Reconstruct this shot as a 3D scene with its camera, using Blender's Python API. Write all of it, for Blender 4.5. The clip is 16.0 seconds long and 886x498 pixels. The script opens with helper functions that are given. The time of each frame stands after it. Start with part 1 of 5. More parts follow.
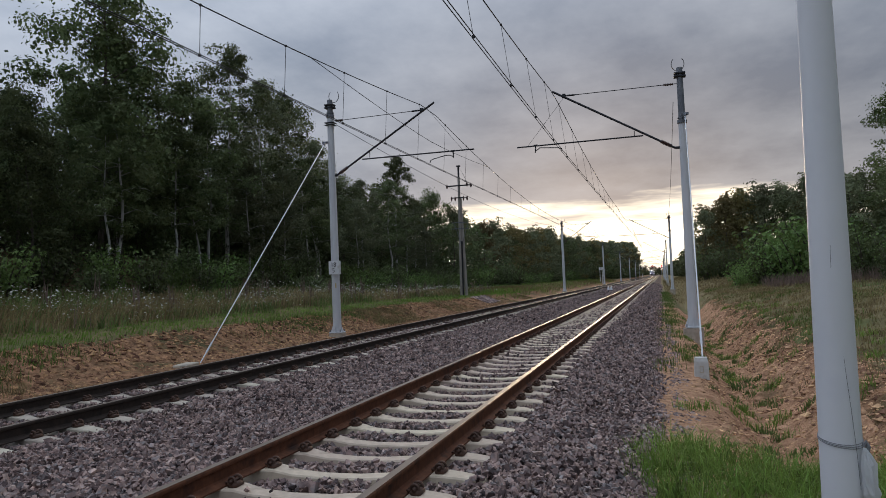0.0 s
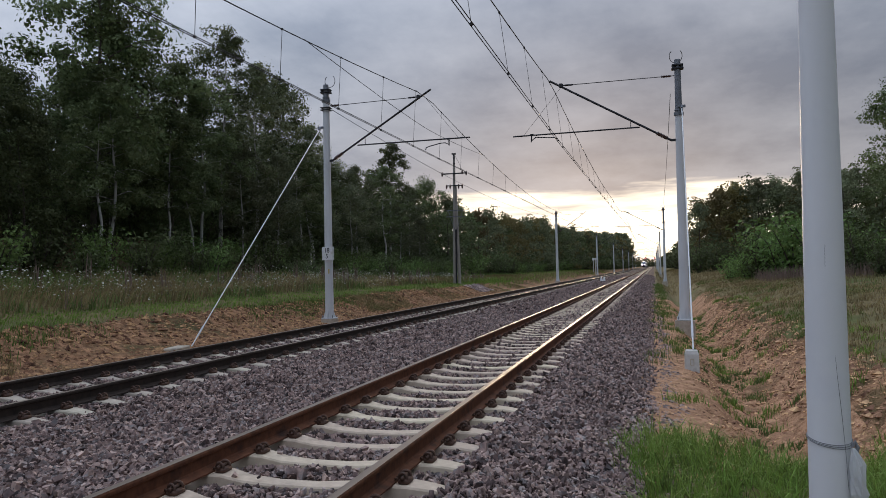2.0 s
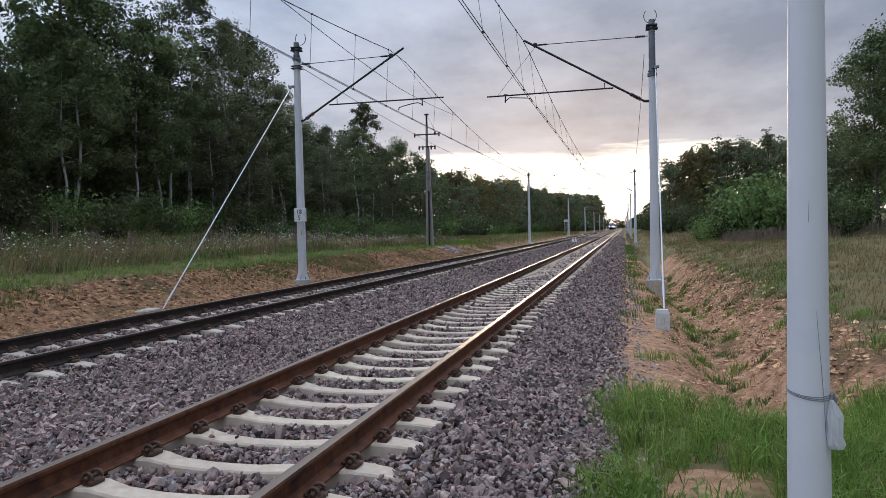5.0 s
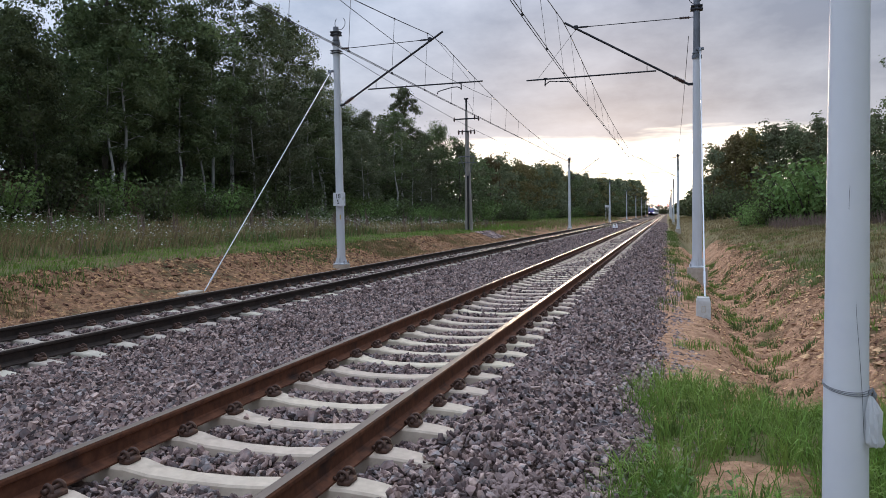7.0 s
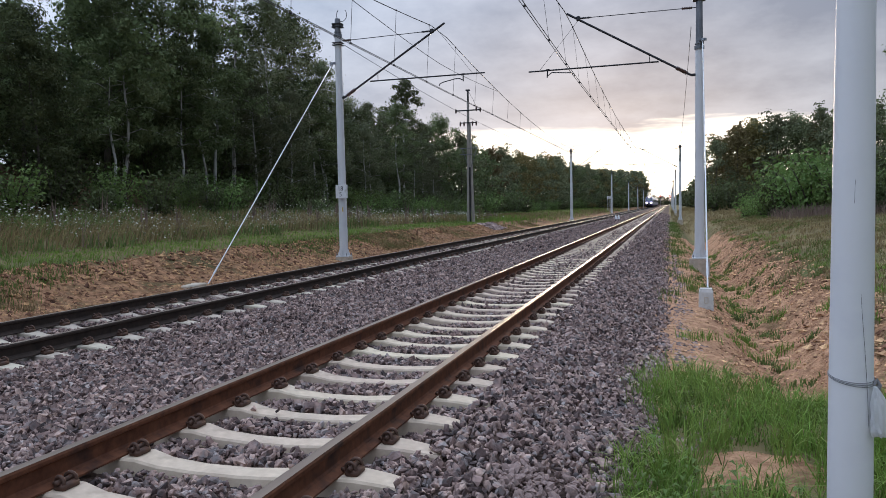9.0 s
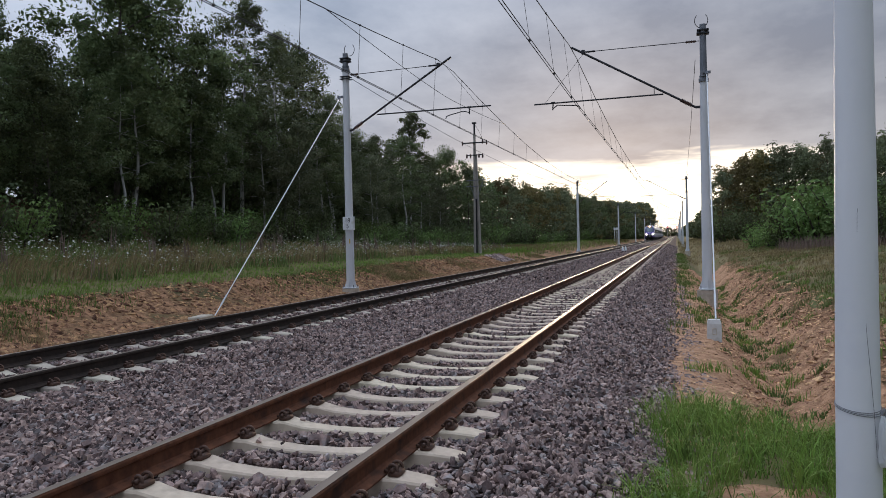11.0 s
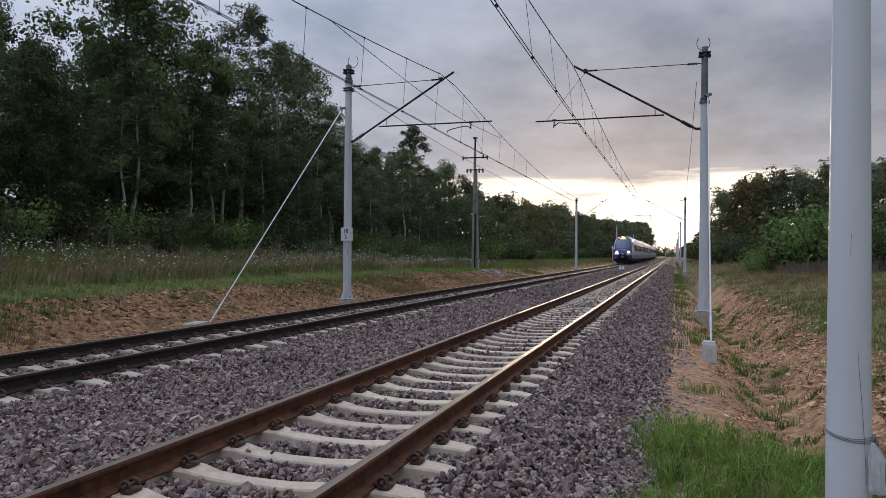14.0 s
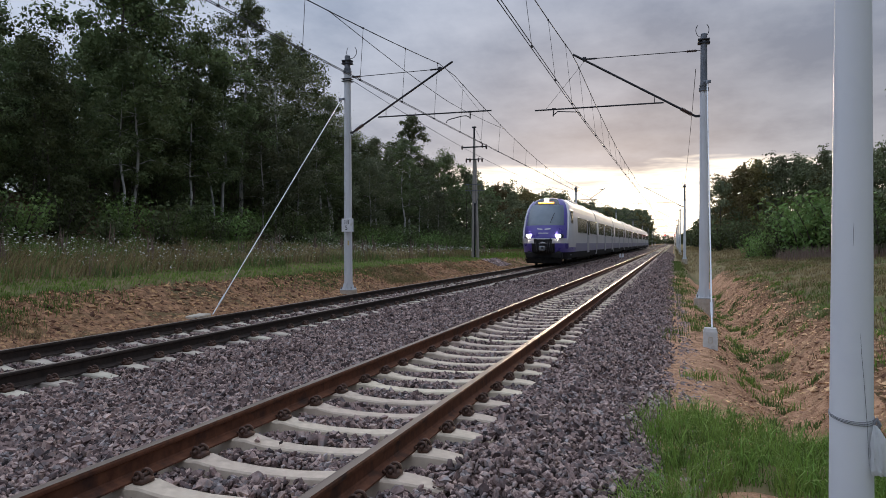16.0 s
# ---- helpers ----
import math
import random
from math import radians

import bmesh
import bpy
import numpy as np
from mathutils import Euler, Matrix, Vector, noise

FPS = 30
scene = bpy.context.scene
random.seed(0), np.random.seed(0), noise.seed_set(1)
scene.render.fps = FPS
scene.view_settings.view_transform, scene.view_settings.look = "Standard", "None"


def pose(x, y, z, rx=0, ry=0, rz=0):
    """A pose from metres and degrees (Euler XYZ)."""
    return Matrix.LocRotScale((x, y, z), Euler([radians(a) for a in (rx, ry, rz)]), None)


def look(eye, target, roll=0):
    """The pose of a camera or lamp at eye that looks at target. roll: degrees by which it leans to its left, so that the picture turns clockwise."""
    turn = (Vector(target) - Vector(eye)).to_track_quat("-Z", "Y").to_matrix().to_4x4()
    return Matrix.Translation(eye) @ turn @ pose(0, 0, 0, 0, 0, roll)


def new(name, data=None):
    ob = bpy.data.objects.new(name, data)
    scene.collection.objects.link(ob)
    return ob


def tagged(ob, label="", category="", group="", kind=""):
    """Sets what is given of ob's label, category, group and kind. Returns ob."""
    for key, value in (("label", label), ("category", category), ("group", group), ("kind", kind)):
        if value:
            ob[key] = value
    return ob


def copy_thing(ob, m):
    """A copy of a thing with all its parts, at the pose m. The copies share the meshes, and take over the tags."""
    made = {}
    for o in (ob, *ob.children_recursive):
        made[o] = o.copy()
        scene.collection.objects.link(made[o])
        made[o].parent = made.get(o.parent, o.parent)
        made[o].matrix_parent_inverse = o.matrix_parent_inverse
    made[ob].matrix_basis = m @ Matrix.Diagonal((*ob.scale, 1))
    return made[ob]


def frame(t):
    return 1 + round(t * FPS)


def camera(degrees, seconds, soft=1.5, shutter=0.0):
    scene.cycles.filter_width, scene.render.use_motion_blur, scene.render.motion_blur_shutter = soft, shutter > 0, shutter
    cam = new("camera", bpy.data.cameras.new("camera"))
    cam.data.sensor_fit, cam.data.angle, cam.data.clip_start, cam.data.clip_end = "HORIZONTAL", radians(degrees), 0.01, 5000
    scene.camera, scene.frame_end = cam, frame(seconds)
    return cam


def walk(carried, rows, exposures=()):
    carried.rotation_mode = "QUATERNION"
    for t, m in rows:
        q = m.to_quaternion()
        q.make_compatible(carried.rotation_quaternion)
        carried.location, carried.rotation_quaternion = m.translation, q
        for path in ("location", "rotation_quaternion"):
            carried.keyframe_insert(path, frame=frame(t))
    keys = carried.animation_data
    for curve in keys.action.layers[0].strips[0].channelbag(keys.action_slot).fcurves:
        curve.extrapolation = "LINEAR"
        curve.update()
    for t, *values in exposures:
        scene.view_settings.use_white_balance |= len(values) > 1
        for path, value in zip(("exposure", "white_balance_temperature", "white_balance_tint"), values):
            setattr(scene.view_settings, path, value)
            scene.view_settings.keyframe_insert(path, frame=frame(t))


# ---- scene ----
cam = camera(62.0, 16.0, soft=0.65)
PATH = [
    (0, (2.68, -5.759, 1.534), (2.116, -3.843, 1.624), -2.3),
    (0.5, (2.683, -5.757, 1.542), (2.115, -3.841, 1.618), -2.0),
    (1, (2.686, -5.752, 1.552), (2.117, -3.836, 1.627), -1.6),
    (1.5, (2.688, -5.728, 1.547), (2.119, -3.812, 1.616), -1.5),
    (2, (2.681, -5.727, 1.546), (2.131, -3.805, 1.602), -1.2),
    (2.5, (2.678, -5.739, 1.55), (2.147, -3.811, 1.59), -1.2),
    (3, (2.678, -5.719, 1.537), (2.172, -3.784, 1.554), -0.8),
    (3.2, (2.693, -5.696, 1.527), (2.21, -3.755, 1.54), -0.7),
    (5.3, (2.623, -5.714, 1.53), (2.14, -3.774, 1.473), -1.4),
    (5.5, (2.618, -5.715, 1.531), (2.084, -3.788, 1.473), -1.5),
    (6, (2.611, -5.701, 1.528), (2.014, -3.793, 1.46), -1.4),
    (6.5, (2.638, -5.672, 1.525), (2.034, -3.767, 1.447), -1.3),
    (7, (2.673, -5.656, 1.531), (2.09, -3.745, 1.443), -1.0),
    (7.5, (2.672, -5.672, 1.53), (2.088, -3.762, 1.42), -0.9),
    (8, (2.663, -5.681, 1.536), (2.082, -3.77, 1.418), -0.9),
    (8.5, (2.66, -5.695, 1.539), (2.077, -3.786, 1.424), -0.8),
    (8.7, (2.656, -5.692, 1.54), (2.073, -3.782, 1.423), -1.0),
    (10.8, (2.674, -5.699, 1.535), (2.071, -3.792, 1.52), -1.4),
    (11, (2.67, -5.704, 1.533), (2.065, -3.797, 1.509), -1.3),
    (11.5, (2.667, -5.723, 1.541), (2.063, -3.817, 1.59), 1.2),
    (12, (2.665, -5.723, 1.531), (2.057, -3.818, 1.574), 1.3),
    (12.5, (2.67, -5.703, 1.529), (2.061, -3.798, 1.562), 1.2),
    (13, (2.668, -5.706, 1.527), (2.062, -3.8, 1.55), 1.1),
    (13.5, (2.676, -5.695, 1.53), (2.074, -3.788, 1.546), 0.7),
    (14, (2.68, -5.702, 1.532), (2.081, -3.794, 1.545), 0.4),
    (14.5, (2.674, -5.7, 1.525), (2.076, -3.792, 1.529), 0.5),
    (15, (2.675, -5.698, 1.526), (2.079, -3.789, 1.52), 0.6),
    (15.5, (2.67, -5.731, 1.536), (2.072, -3.823, 1.526), 0.5),
    (16, (2.659, -5.764, 1.54), (2.061, -3.855, 1.525), -0.2),
]
walk(cam, [(t, look(eye, target, roll)) for t, eye, target, roll in PATH],
     [(0.0, 0.05, 6600, 13), (1.5, 0.13, 6600, 14), (3.0, 0.25, 6550, 15), (5.5, 0.63, 6300, 14), (8.5, 0.68, 6300, 14), (11.0, 0.35, 6450, 14), (12.5, 0.21, 6450, 15), (16.0, 0.33, 6450, 15)])

# ---- world and light ----
world = bpy.data.worlds.new("evening_sky")
scene.world = world
world.use_nodes = True
wn, wl = world.node_tree.nodes, world.node_tree.links
wn.clear()


def wmath(op, a, b=None, c=None, clamp=False):
    n = wn.new("ShaderNodeMath")
    n.operation, n.use_clamp = op, clamp
    for i, v in enumerate((a, b, c)):
        if v is None:
            continue
        if isinstance(v, (int, float)):
            n.inputs[i].default_value = v
        else:
            wl.new(v, n.inputs[i])
    return n.outputs[0]


def wmix(fac, a, b):
    n = wn.new("ShaderNodeMix")
    n.data_type = "RGBA"
    for i, v in ((0, fac), (6, a), (7, b)):
        if isinstance(v, (int, float)):
            n.inputs[i].default_value = v
        elif isinstance(v, tuple):
            n.inputs[i].default_value = (*v, 1)
        else:
            wl.new(v, n.inputs[i])
    return n.outputs[2]


SUN_AZ = radians(5)  # to the left of the line's direction
wco = wn.new("ShaderNodeTexCoord").outputs["Generated"]
wsep = wn.new("ShaderNodeSeparateXYZ")
wl.new(wco, wsep.inputs[0])
dx, dy, dz = wsep.outputs
sky = wn.new("ShaderNodeTexSky")
sky.sky_type, sky.sun_disc = "NISHITA", False
sky.sun_elevation, sky.sun_rotation = radians(4), -SUN_AZ
sky.dust_density = 3.0
up = wmath("MAXIMUM", dz, 0.0)
den = wmath("ADD", up, 0.20)
px, py = wmath("DIVIDE", dx, den), wmath("DIVIDE", dy, den)
comb = wn.new("ShaderNodeCombineXYZ")
wl.new(px, comb.inputs[0]), wl.new(wmath("MULTIPLY", py, 0.8), comb.inputs[1])


def wnoise(scale, detail, rough, shift):
    n = wn.new("ShaderNodeTexNoise")
    m = wn.new("ShaderNodeMapping")
    m.inputs["Location"].default_value = (shift, shift * 0.7, 0)
    wl.new(comb.outputs[0], m.inputs[0])
    wl.new(m.outputs[0], n.inputs["Vector"])
    n.inputs["Scale"].default_value, n.inputs["Detail"].default_value = scale, detail
    n.inputs["Roughness"].default_value = rough
    return n.outputs[0]


cloud_a = wnoise(0.85, 6, 0.55, 5.3)
cloud_b = wnoise(2.6, 6, 0.62, 8.4)
cloud = wmath("ADD", wmath("MULTIPLY", cloud_a, 0.65), wmath("MULTIPLY", cloud_b, 0.35))
cloud = wmath("MULTIPLY", wmath("SUBTRACT", cloud, 0.40), 4.6, clamp=True)
# side of the sunset
side = wmath("ADD", wmath("MULTIPLY", dx, -math.sin(SUN_AZ)), wmath("MULTIPLY", dy, math.cos(SUN_AZ)))
side01 = wmath("MAXIMUM", side, 0.0)
streak_co = wn.new("ShaderNodeCombineXYZ")
wl.new(wmath("MULTIPLY", dx, 3.2), streak_co.inputs[0]), wl.new(wmath("MULTIPLY", up, 26.0), streak_co.inputs[1])
streak_tex = wn.new("ShaderNodeTexNoise")
wl.new(streak_co.outputs[0], streak_tex.inputs["Vector"])
streak_tex.inputs["Scale"].default_value, streak_tex.inputs["Detail"].default_value, streak_tex.inputs["Roughness"].default_value = 1.1, 5, 0.58
streak = wmath("MULTIPLY", wmath("SUBTRACT", streak_tex.outputs[0], 0.36), 4.0, clamp=True)
band = wmath("MULTIPLY", wmath("SUBTRACT", wmath("ADD", wmath("MULTIPLY", wmath("SUBTRACT", streak_tex.outputs[0], 0.5), 0.11), 0.110), up), 26.0, clamp=True)
high = wmath("MULTIPLY", wmath("POWER", 2.718, wmath("MULTIPLY", up, -8.0)), wmath("SUBTRACT", 1.0, band))
glow = wmath("MULTIPLY", wmath("POWER", side01, 9.0), wmath("ADD", wmath("MULTIPLY", band, wmath("ADD", wmath("MULTIPLY", streak, 0.4), 0.5)), wmath("MULTIPLY", high, 0.16)))
core = wmath("MULTIPLY", wmath("POWER", side01, 24.0), wmath("ADD", wmath("MULTIPLY", band, 0.8), wmath("MULTIPLY", high, 0.05)))
grey = wmix(cloud, (0.182, 0.232, 0.309), (0.374, 0.430, 0.507))
lift = wn.new("ShaderNodeVectorMath")
lift.operation = "SCALE"
wl.new(grey, lift.inputs[0])
# the cloud deck thins out evenly towards the west
thin_out = wmath("SUBTRACT", 0.95, wmath("MULTIPLY", dx, 0.5))
wl.new(wmath("MULTIPLY", wmath("ADD", wmath("MULTIPLY", wmath("MULTIPLY", up, up), 3.1), 0.80), thin_out), lift.inputs["Scale"])
grey = lift.outputs[0]
nish = wn.new("ShaderNodeVectorMath")
nish.operation = "SCALE"
wl.new(sky.outputs[0], nish.inputs[0])
nish.inputs["Scale"].default_value = 0.06
cover = wmix(0.93, nish.outputs[0], grey)
veil = wmath("MULTIPLY", wmath("POWER", 2.718, wmath("MULTIPLY", up, -5.5)), wmath("POWER", side01, 6.0))
cover = wmix(wmath("MULTIPLY", veil, wmath("ADD", wmath("MULTIPLY", cloud, 0.4), 0.06), clamp=True), cover, (0.60, 0.60, 0.62))
warm = wmix(wmath("MULTIPLY", glow, wmath("ADD", wmath("MULTIPLY", cloud, 0.35), 0.7), clamp=True), cover, (1.0, 0.82, 0.60))
broken = wmath("ADD", wmath("MULTIPLY", streak, 0.85), 0.2)
final = wmix(wmath("MULTIPLY", wmath("MULTIPLY", core, 1.7), broken, clamp=True), warm, (2.0, 1.78, 1.36))
back = wn.new("ShaderNodeBackground")
wl.new(final, back.inputs[0])
back.inputs[1].default_value = 1.0
wout = wn.new("ShaderNodeOutputWorld")
wl.new(back.outputs[0], wout.inputs[0])

sun = new("sun", bpy.data.lights.new("sun", "SUN"))
sun.data.energy, sun.data.angle, sun.data.color = 0.9, radians(14), (1.0, 0.78, 0.52)
sun.matrix_basis = look((-math.sin(SUN_AZ) * 100, math.cos(SUN_AZ) * 100, 11), (0, 0, 0))


# ---- materials ----
def material(name, c1, c2, scale=6.0, rough=0.8, metal=0.0, bump=0.0, bump_scale=None, spots=None, spot_scale=1.0, spot_at=0.55,
             vary=0.0, island=0.0, stretch=(1, 1, 1), spec=0.5, coords="Object", thin=0.0):
    """Two tones by a fine noise, a third tone in larger spots, a bump, and an uneven roughness."""
    m = bpy.data.materials.new(name)
    m.use_nodes = True
    nt = m.node_tree
    b = nt.nodes["Principled BSDF"]
    co = nt.nodes.new("ShaderNodeTexCoord").outputs[coords]
    mp = nt.nodes.new("ShaderNodeMapping")
    mp.inputs["Scale"].default_value = stretch
    nt.links.new(co, mp.inputs[0])

    def tex(s, detail=5.0, r=0.6):
        n = nt.nodes.new("ShaderNodeTexNoise")
        nt.links.new(mp.outputs[0], n.inputs["Vector"])
        n.inputs["Scale"].default_value, n.inputs["Detail"].default_value, n.inputs["Roughness"].default_value = s, detail, r
        return n.outputs[0]

    def mix(fac, a, c):
        n = nt.nodes.new("ShaderNodeMix")
        n.data_type = "RGBA"
        for i, v in ((0, fac), (6, a), (7, c)):
            if isinstance(v, float):
                n.inputs[i].default_value = v
            elif isinstance(v, tuple):
                n.inputs[i].default_value = (*v, 1)
            else:
                nt.links.new(v, n.inputs[i])
        return n.outputs[2]

    def ramp(v, lo, hi):
        n = nt.nodes.new("ShaderNodeMapRange")
        nt.links.new(v, n.inputs[0])
        n.inputs[1].default_value, n.inputs[2].default_value = lo, hi
        return n.outputs[0]

    fine = tex(scale)
    col = mix(ramp(fine, 0.3, 0.7), c1, c2)
    if spots:
        col = mix(ramp(tex(spot_scale, 4.0), spot_at, spot_at + 0.14), col, spots)
    if vary or island:
        if island:
            src = nt.nodes.new("ShaderNodeNewGeometry").outputs["Random Per Island"]
        else:
            src = nt.nodes.new("ShaderNodeObjectInfo").outputs["Random"]
        h = nt.nodes.new("ShaderNodeHueSaturation")
        nt.links.new(ramp_to(nt, src, 1 - (vary or island), 1 + (vary or island)), h.inputs["Value"])
        nt.links.new(ramp_to(nt, src, 0.485, 0.515), h.inputs["Hue"])
        nt.links.new(col, h.inputs["Color"])
        col = h.outputs[0]
    nt.links.new(col, b.inputs["Base Color"])
    nt.links.new(ramp_to(nt, fine, max(rough - 0.12, 0.02), min(rough + 0.12, 1.0)), b.inputs["Roughness"])
    b.inputs["Metallic"].default_value = metal
    b.inputs["Specular IOR Level"].default_value = spec
    if bump:
        bp = nt.nodes.new("ShaderNodeBump")
        bp.inputs["Strength"].default_value, bp.inputs["Distance"].default_value = min(bump * 10, 1.0), bump
        nt.links.new(tex(bump_scale or scale * 2), bp.inputs["Height"])
        nt.links.new(bp.outputs[0], b.inputs["Normal"])
    if thin:
        tr = nt.nodes.new("ShaderNodeBsdfTranslucent")
        nt.links.new(col, tr.inputs[0])
        ms = nt.nodes.new("ShaderNodeMixShader")
        ms.inputs[0].default_value = thin
        nt.links.new(b.outputs[0], ms.inputs[1]), nt.links.new(tr.outputs[0], ms.inputs[2])
        nt.links.new(ms.outputs[0], nt.nodes["Material Output"].inputs[0])
    return m


def ramp_to(nt, v, lo, hi):
    n = nt.nodes.new("ShaderNodeMapRange")
    nt.links.new(v, n.inputs[0])
    n.inputs[3].default_value, n.inputs[4].default_value = lo, hi
    return n.outputs[0]


def glowing(name, colour, strength):
    m = bpy.data.materials.new(name)
    m.use_nodes = True
    b = m.node_tree.nodes["Principled BSDF"]
    b.inputs["Base Color"].default_value = (*colour, 1)
    b.inputs["Emission Color"].default_value = (*colour, 1)
    b.inputs["Emission Strength"].default_value = strength
    return m


EARTH = material("sandy_earth", (0.25, 0.13, 0.072), (0.64, 0.37, 0.22), 5.5, 0.95, bump=0.12, bump_scale=9.0, spots=(0.17, 0.115, 0.058), spot_scale=0.8, spot_at=0.58, spec=0.12)
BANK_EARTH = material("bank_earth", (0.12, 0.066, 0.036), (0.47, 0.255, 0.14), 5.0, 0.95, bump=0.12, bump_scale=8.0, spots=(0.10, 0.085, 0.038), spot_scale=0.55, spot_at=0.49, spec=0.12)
CLOD = material("earth_clod", (0.17, 0.09, 0.05), (0.66, 0.39, 0.23), 8.0, 0.95, bump=0.01, island=0.65, spec=0.12)
BANK_CLOD = material("bank_clod", (0.08, 0.043, 0.025), (0.44, 0.24, 0.13), 8.0, 0.95, bump=0.01, island=0.7, spec=0.12)
MEADOW = material("meadow_ground", (0.10, 0.094, 0.04), (0.21, 0.155, 0.078), 2.0, 0.95, bump=0.05, bump_scale=8.0, spots=(0.085, 0.12, 0.035), spot_scale=0.25, spec=0.12)
FOREST_FLOOR = material("forest_floor", (0.10, 0.06, 0.035), (0.16, 0.10, 0.055), 1.5, 0.95, bump=0.06, bump_scale=4.0, spots=(0.05, 0.07, 0.02), spot_scale=0.3, spec=0.12)
# bed colour kept dark: shade of the gaps between stones is put in
BALLAST_SHADED = material("ballast_bed", (0.036, 0.024, 0.020), (0.18, 0.122, 0.10), 16.0, 0.9, bump=0.05, bump_scale=18.0, spots=(0.10, 0.068, 0.057), spot_scale=0.6, spec=0.12)
STONE = material("crushed_stone", (0.10, 0.065, 0.058), (0.39, 0.268, 0.235), 14.0, 0.8, bump=0.004, bump_scale=60, spots=(0.205, 0.178, 0.172), spot_scale=11.0, spot_at=0.5, island=0.8, spec=0.35)
CONCRETE = material("sleeper_concrete", (0.50, 0.40, 0.305), (0.66, 0.545, 0.425), 9.0, 0.9, bump=0.006, bump_scale=60, spots=(0.40, 0.32, 0.25), spot_scale=2.5, vary=0.12, spec=0.12)
OLD_CONCRETE = material("weathered_concrete", (0.39, 0.335, 0.27), (0.53, 0.46, 0.375), 8.0, 0.9, bump=0.006, bump_scale=50, spots=(0.24, 0.22, 0.19), spot_scale=2.0, vary=0.1, spec=0.12)
POLE_CONCRETE = material("grimy_pole_concrete", (0.27, 0.25, 0.225), (0.40, 0.37, 0.33), 6.0, 0.9, bump=0.006, bump_scale=40, spots=(0.11, 0.10, 0.09), spot_scale=1.5, stretch=(1, 1, 0.3), spec=0.12)
RUST = material("rusted_rail_steel", (0.10, 0.042, 0.025), (0.20, 0.085, 0.048), 14.0, 0.75, metal=0.25, bump=0.003, bump_scale=80, spots=(0.06, 0.035, 0.028), spot_scale=3.0, spec=0.12)
DARK_RUST = material("grimy_rail_steel", (0.04, 0.032, 0.028), (0.075, 0.055, 0.045), 14.0, 0.7, metal=0.3, bump=0.003, bump_scale=80, spec=0.12)
SHINE = material("worn_rail_head", (0.27, 0.205, 0.16), (0.36, 0.28, 0.22), 3.0, 0.42, metal=1.0, stretch=(8, 0.2, 8))
CLIP = material("rusty_clip_steel", (0.06, 0.035, 0.025), (0.12, 0.06, 0.04), 30.0, 0.7, metal=0.3)
GALV = material("galvanised_steel", (0.58, 0.595, 0.615), (0.68, 0.695, 0.715), 3.0, 0.78, metal=0.05, spec=0.25, spots=(0.50, 0.51, 0.53), spot_scale=1.5, stretch=(1, 1, 0.3))
DARK_GALV = material("dull_grey_steel", (0.14, 0.15, 0.17), (0.21, 0.22, 0.24), 5.0, 0.6, metal=0.4)
PAINT = material("pale_grey_paint", (0.68, 0.685, 0.70), (0.74, 0.745, 0.76), 2.0, 0.45, bump=0.0015, bump_scale=12, spots=(0.66, 0.665, 0.70), spot_scale=3.0)
BLACK = material("dark_fitting_steel", (0.025, 0.025, 0.028), (0.05, 0.05, 0.055), 12.0, 0.6, metal=0.5)
WIRE = material("weathered_wire", (0.03, 0.03, 0.032), (0.055, 0.052, 0.05), 5.0, 0.6, metal=0.5)
CERAMIC = material("brown_insulator", (0.05, 0.03, 0.025), (0.09, 0.05, 0.04), 6.0, 0.25)
WHITE = material("white_enamel", (0.68, 0.69, 0.70), (0.76, 0.77, 0.78), 9.0, 0.4, spots=(0.58, 0.57, 0.54), spot_scale=6.0)
INK = material("black_lettering", (0.02, 0.02, 0.02), (0.03, 0.03, 0.03), 5.0, 0.5)
BARK = material("birch_bark", (0.33, 0.318, 0.295), (0.52, 0.50, 0.465), 4.0, 0.9, bump=0.01, spots=(0.05, 0.045, 0.04), spot_scale=3.0, spot_at=0.52, stretch=(1, 1, 0.7))
DARK_BARK = material("dark_bark", (0.05, 0.04, 0.032), (0.11, 0.09, 0.07), 8.0, 0.95, bump=0.02, stretch=(1, 1, 0.3))
LEAF = material("birch_leaves", (0.055, 0.076, 0.034), (0.20, 0.24, 0.108), 0.8, 0.6, vary=0.35, thin=0.3, spec=0.12)
LEAF_DARK = material("dark_leaves", (0.036, 0.053, 0.023), (0.18, 0.215, 0.092), 0.6, 0.6, vary=0.4, thin=0.25, spec=0.12)
# grey-green leaves paled further, with the haze of distance put into the colour
LEAF_HAZED = material("hazed_grey_green_leaves", (0.088, 0.104, 0.060), (0.25, 0.27, 0.15), 0.4, 0.6, vary=0.35, thin=0.3, spec=0.12)
LEAF_BUSH = material("bush_leaves", (0.085, 0.145, 0.042), (0.24, 0.33, 0.11), 0.9, 0.6, vary=0.35, thin=0.3, spec=0.12)
LEAF_AUTUMN = material("browning_leaves", (0.095, 0.092, 0.036), (0.24, 0.19, 0.085), 0.5, 0.6, vary=0.3, thin=0.4, spec=0.12)
GRASS = material("fresh_grass", (0.105, 0.19, 0.03), (0.235, 0.335, 0.08), 1.2, 0.6, island=0.3, thin=0.3, spec=0.12)
MEADOW_GRASS = material("meadow_grass", (0.07, 0.122, 0.025), (0.15, 0.20, 0.054), 1.0, 0.6, island=0.3, thin=0.25, spec=0.12)
DRY_GRASS = material("dry_grass", (0.16, 0.128, 0.062), (0.32, 0.245, 0.13), 0.7, 0.8, island=0.4, spots=(0.14, 0.18, 0.06), spot_scale=0.25, thin=0.25, spec=0.12)
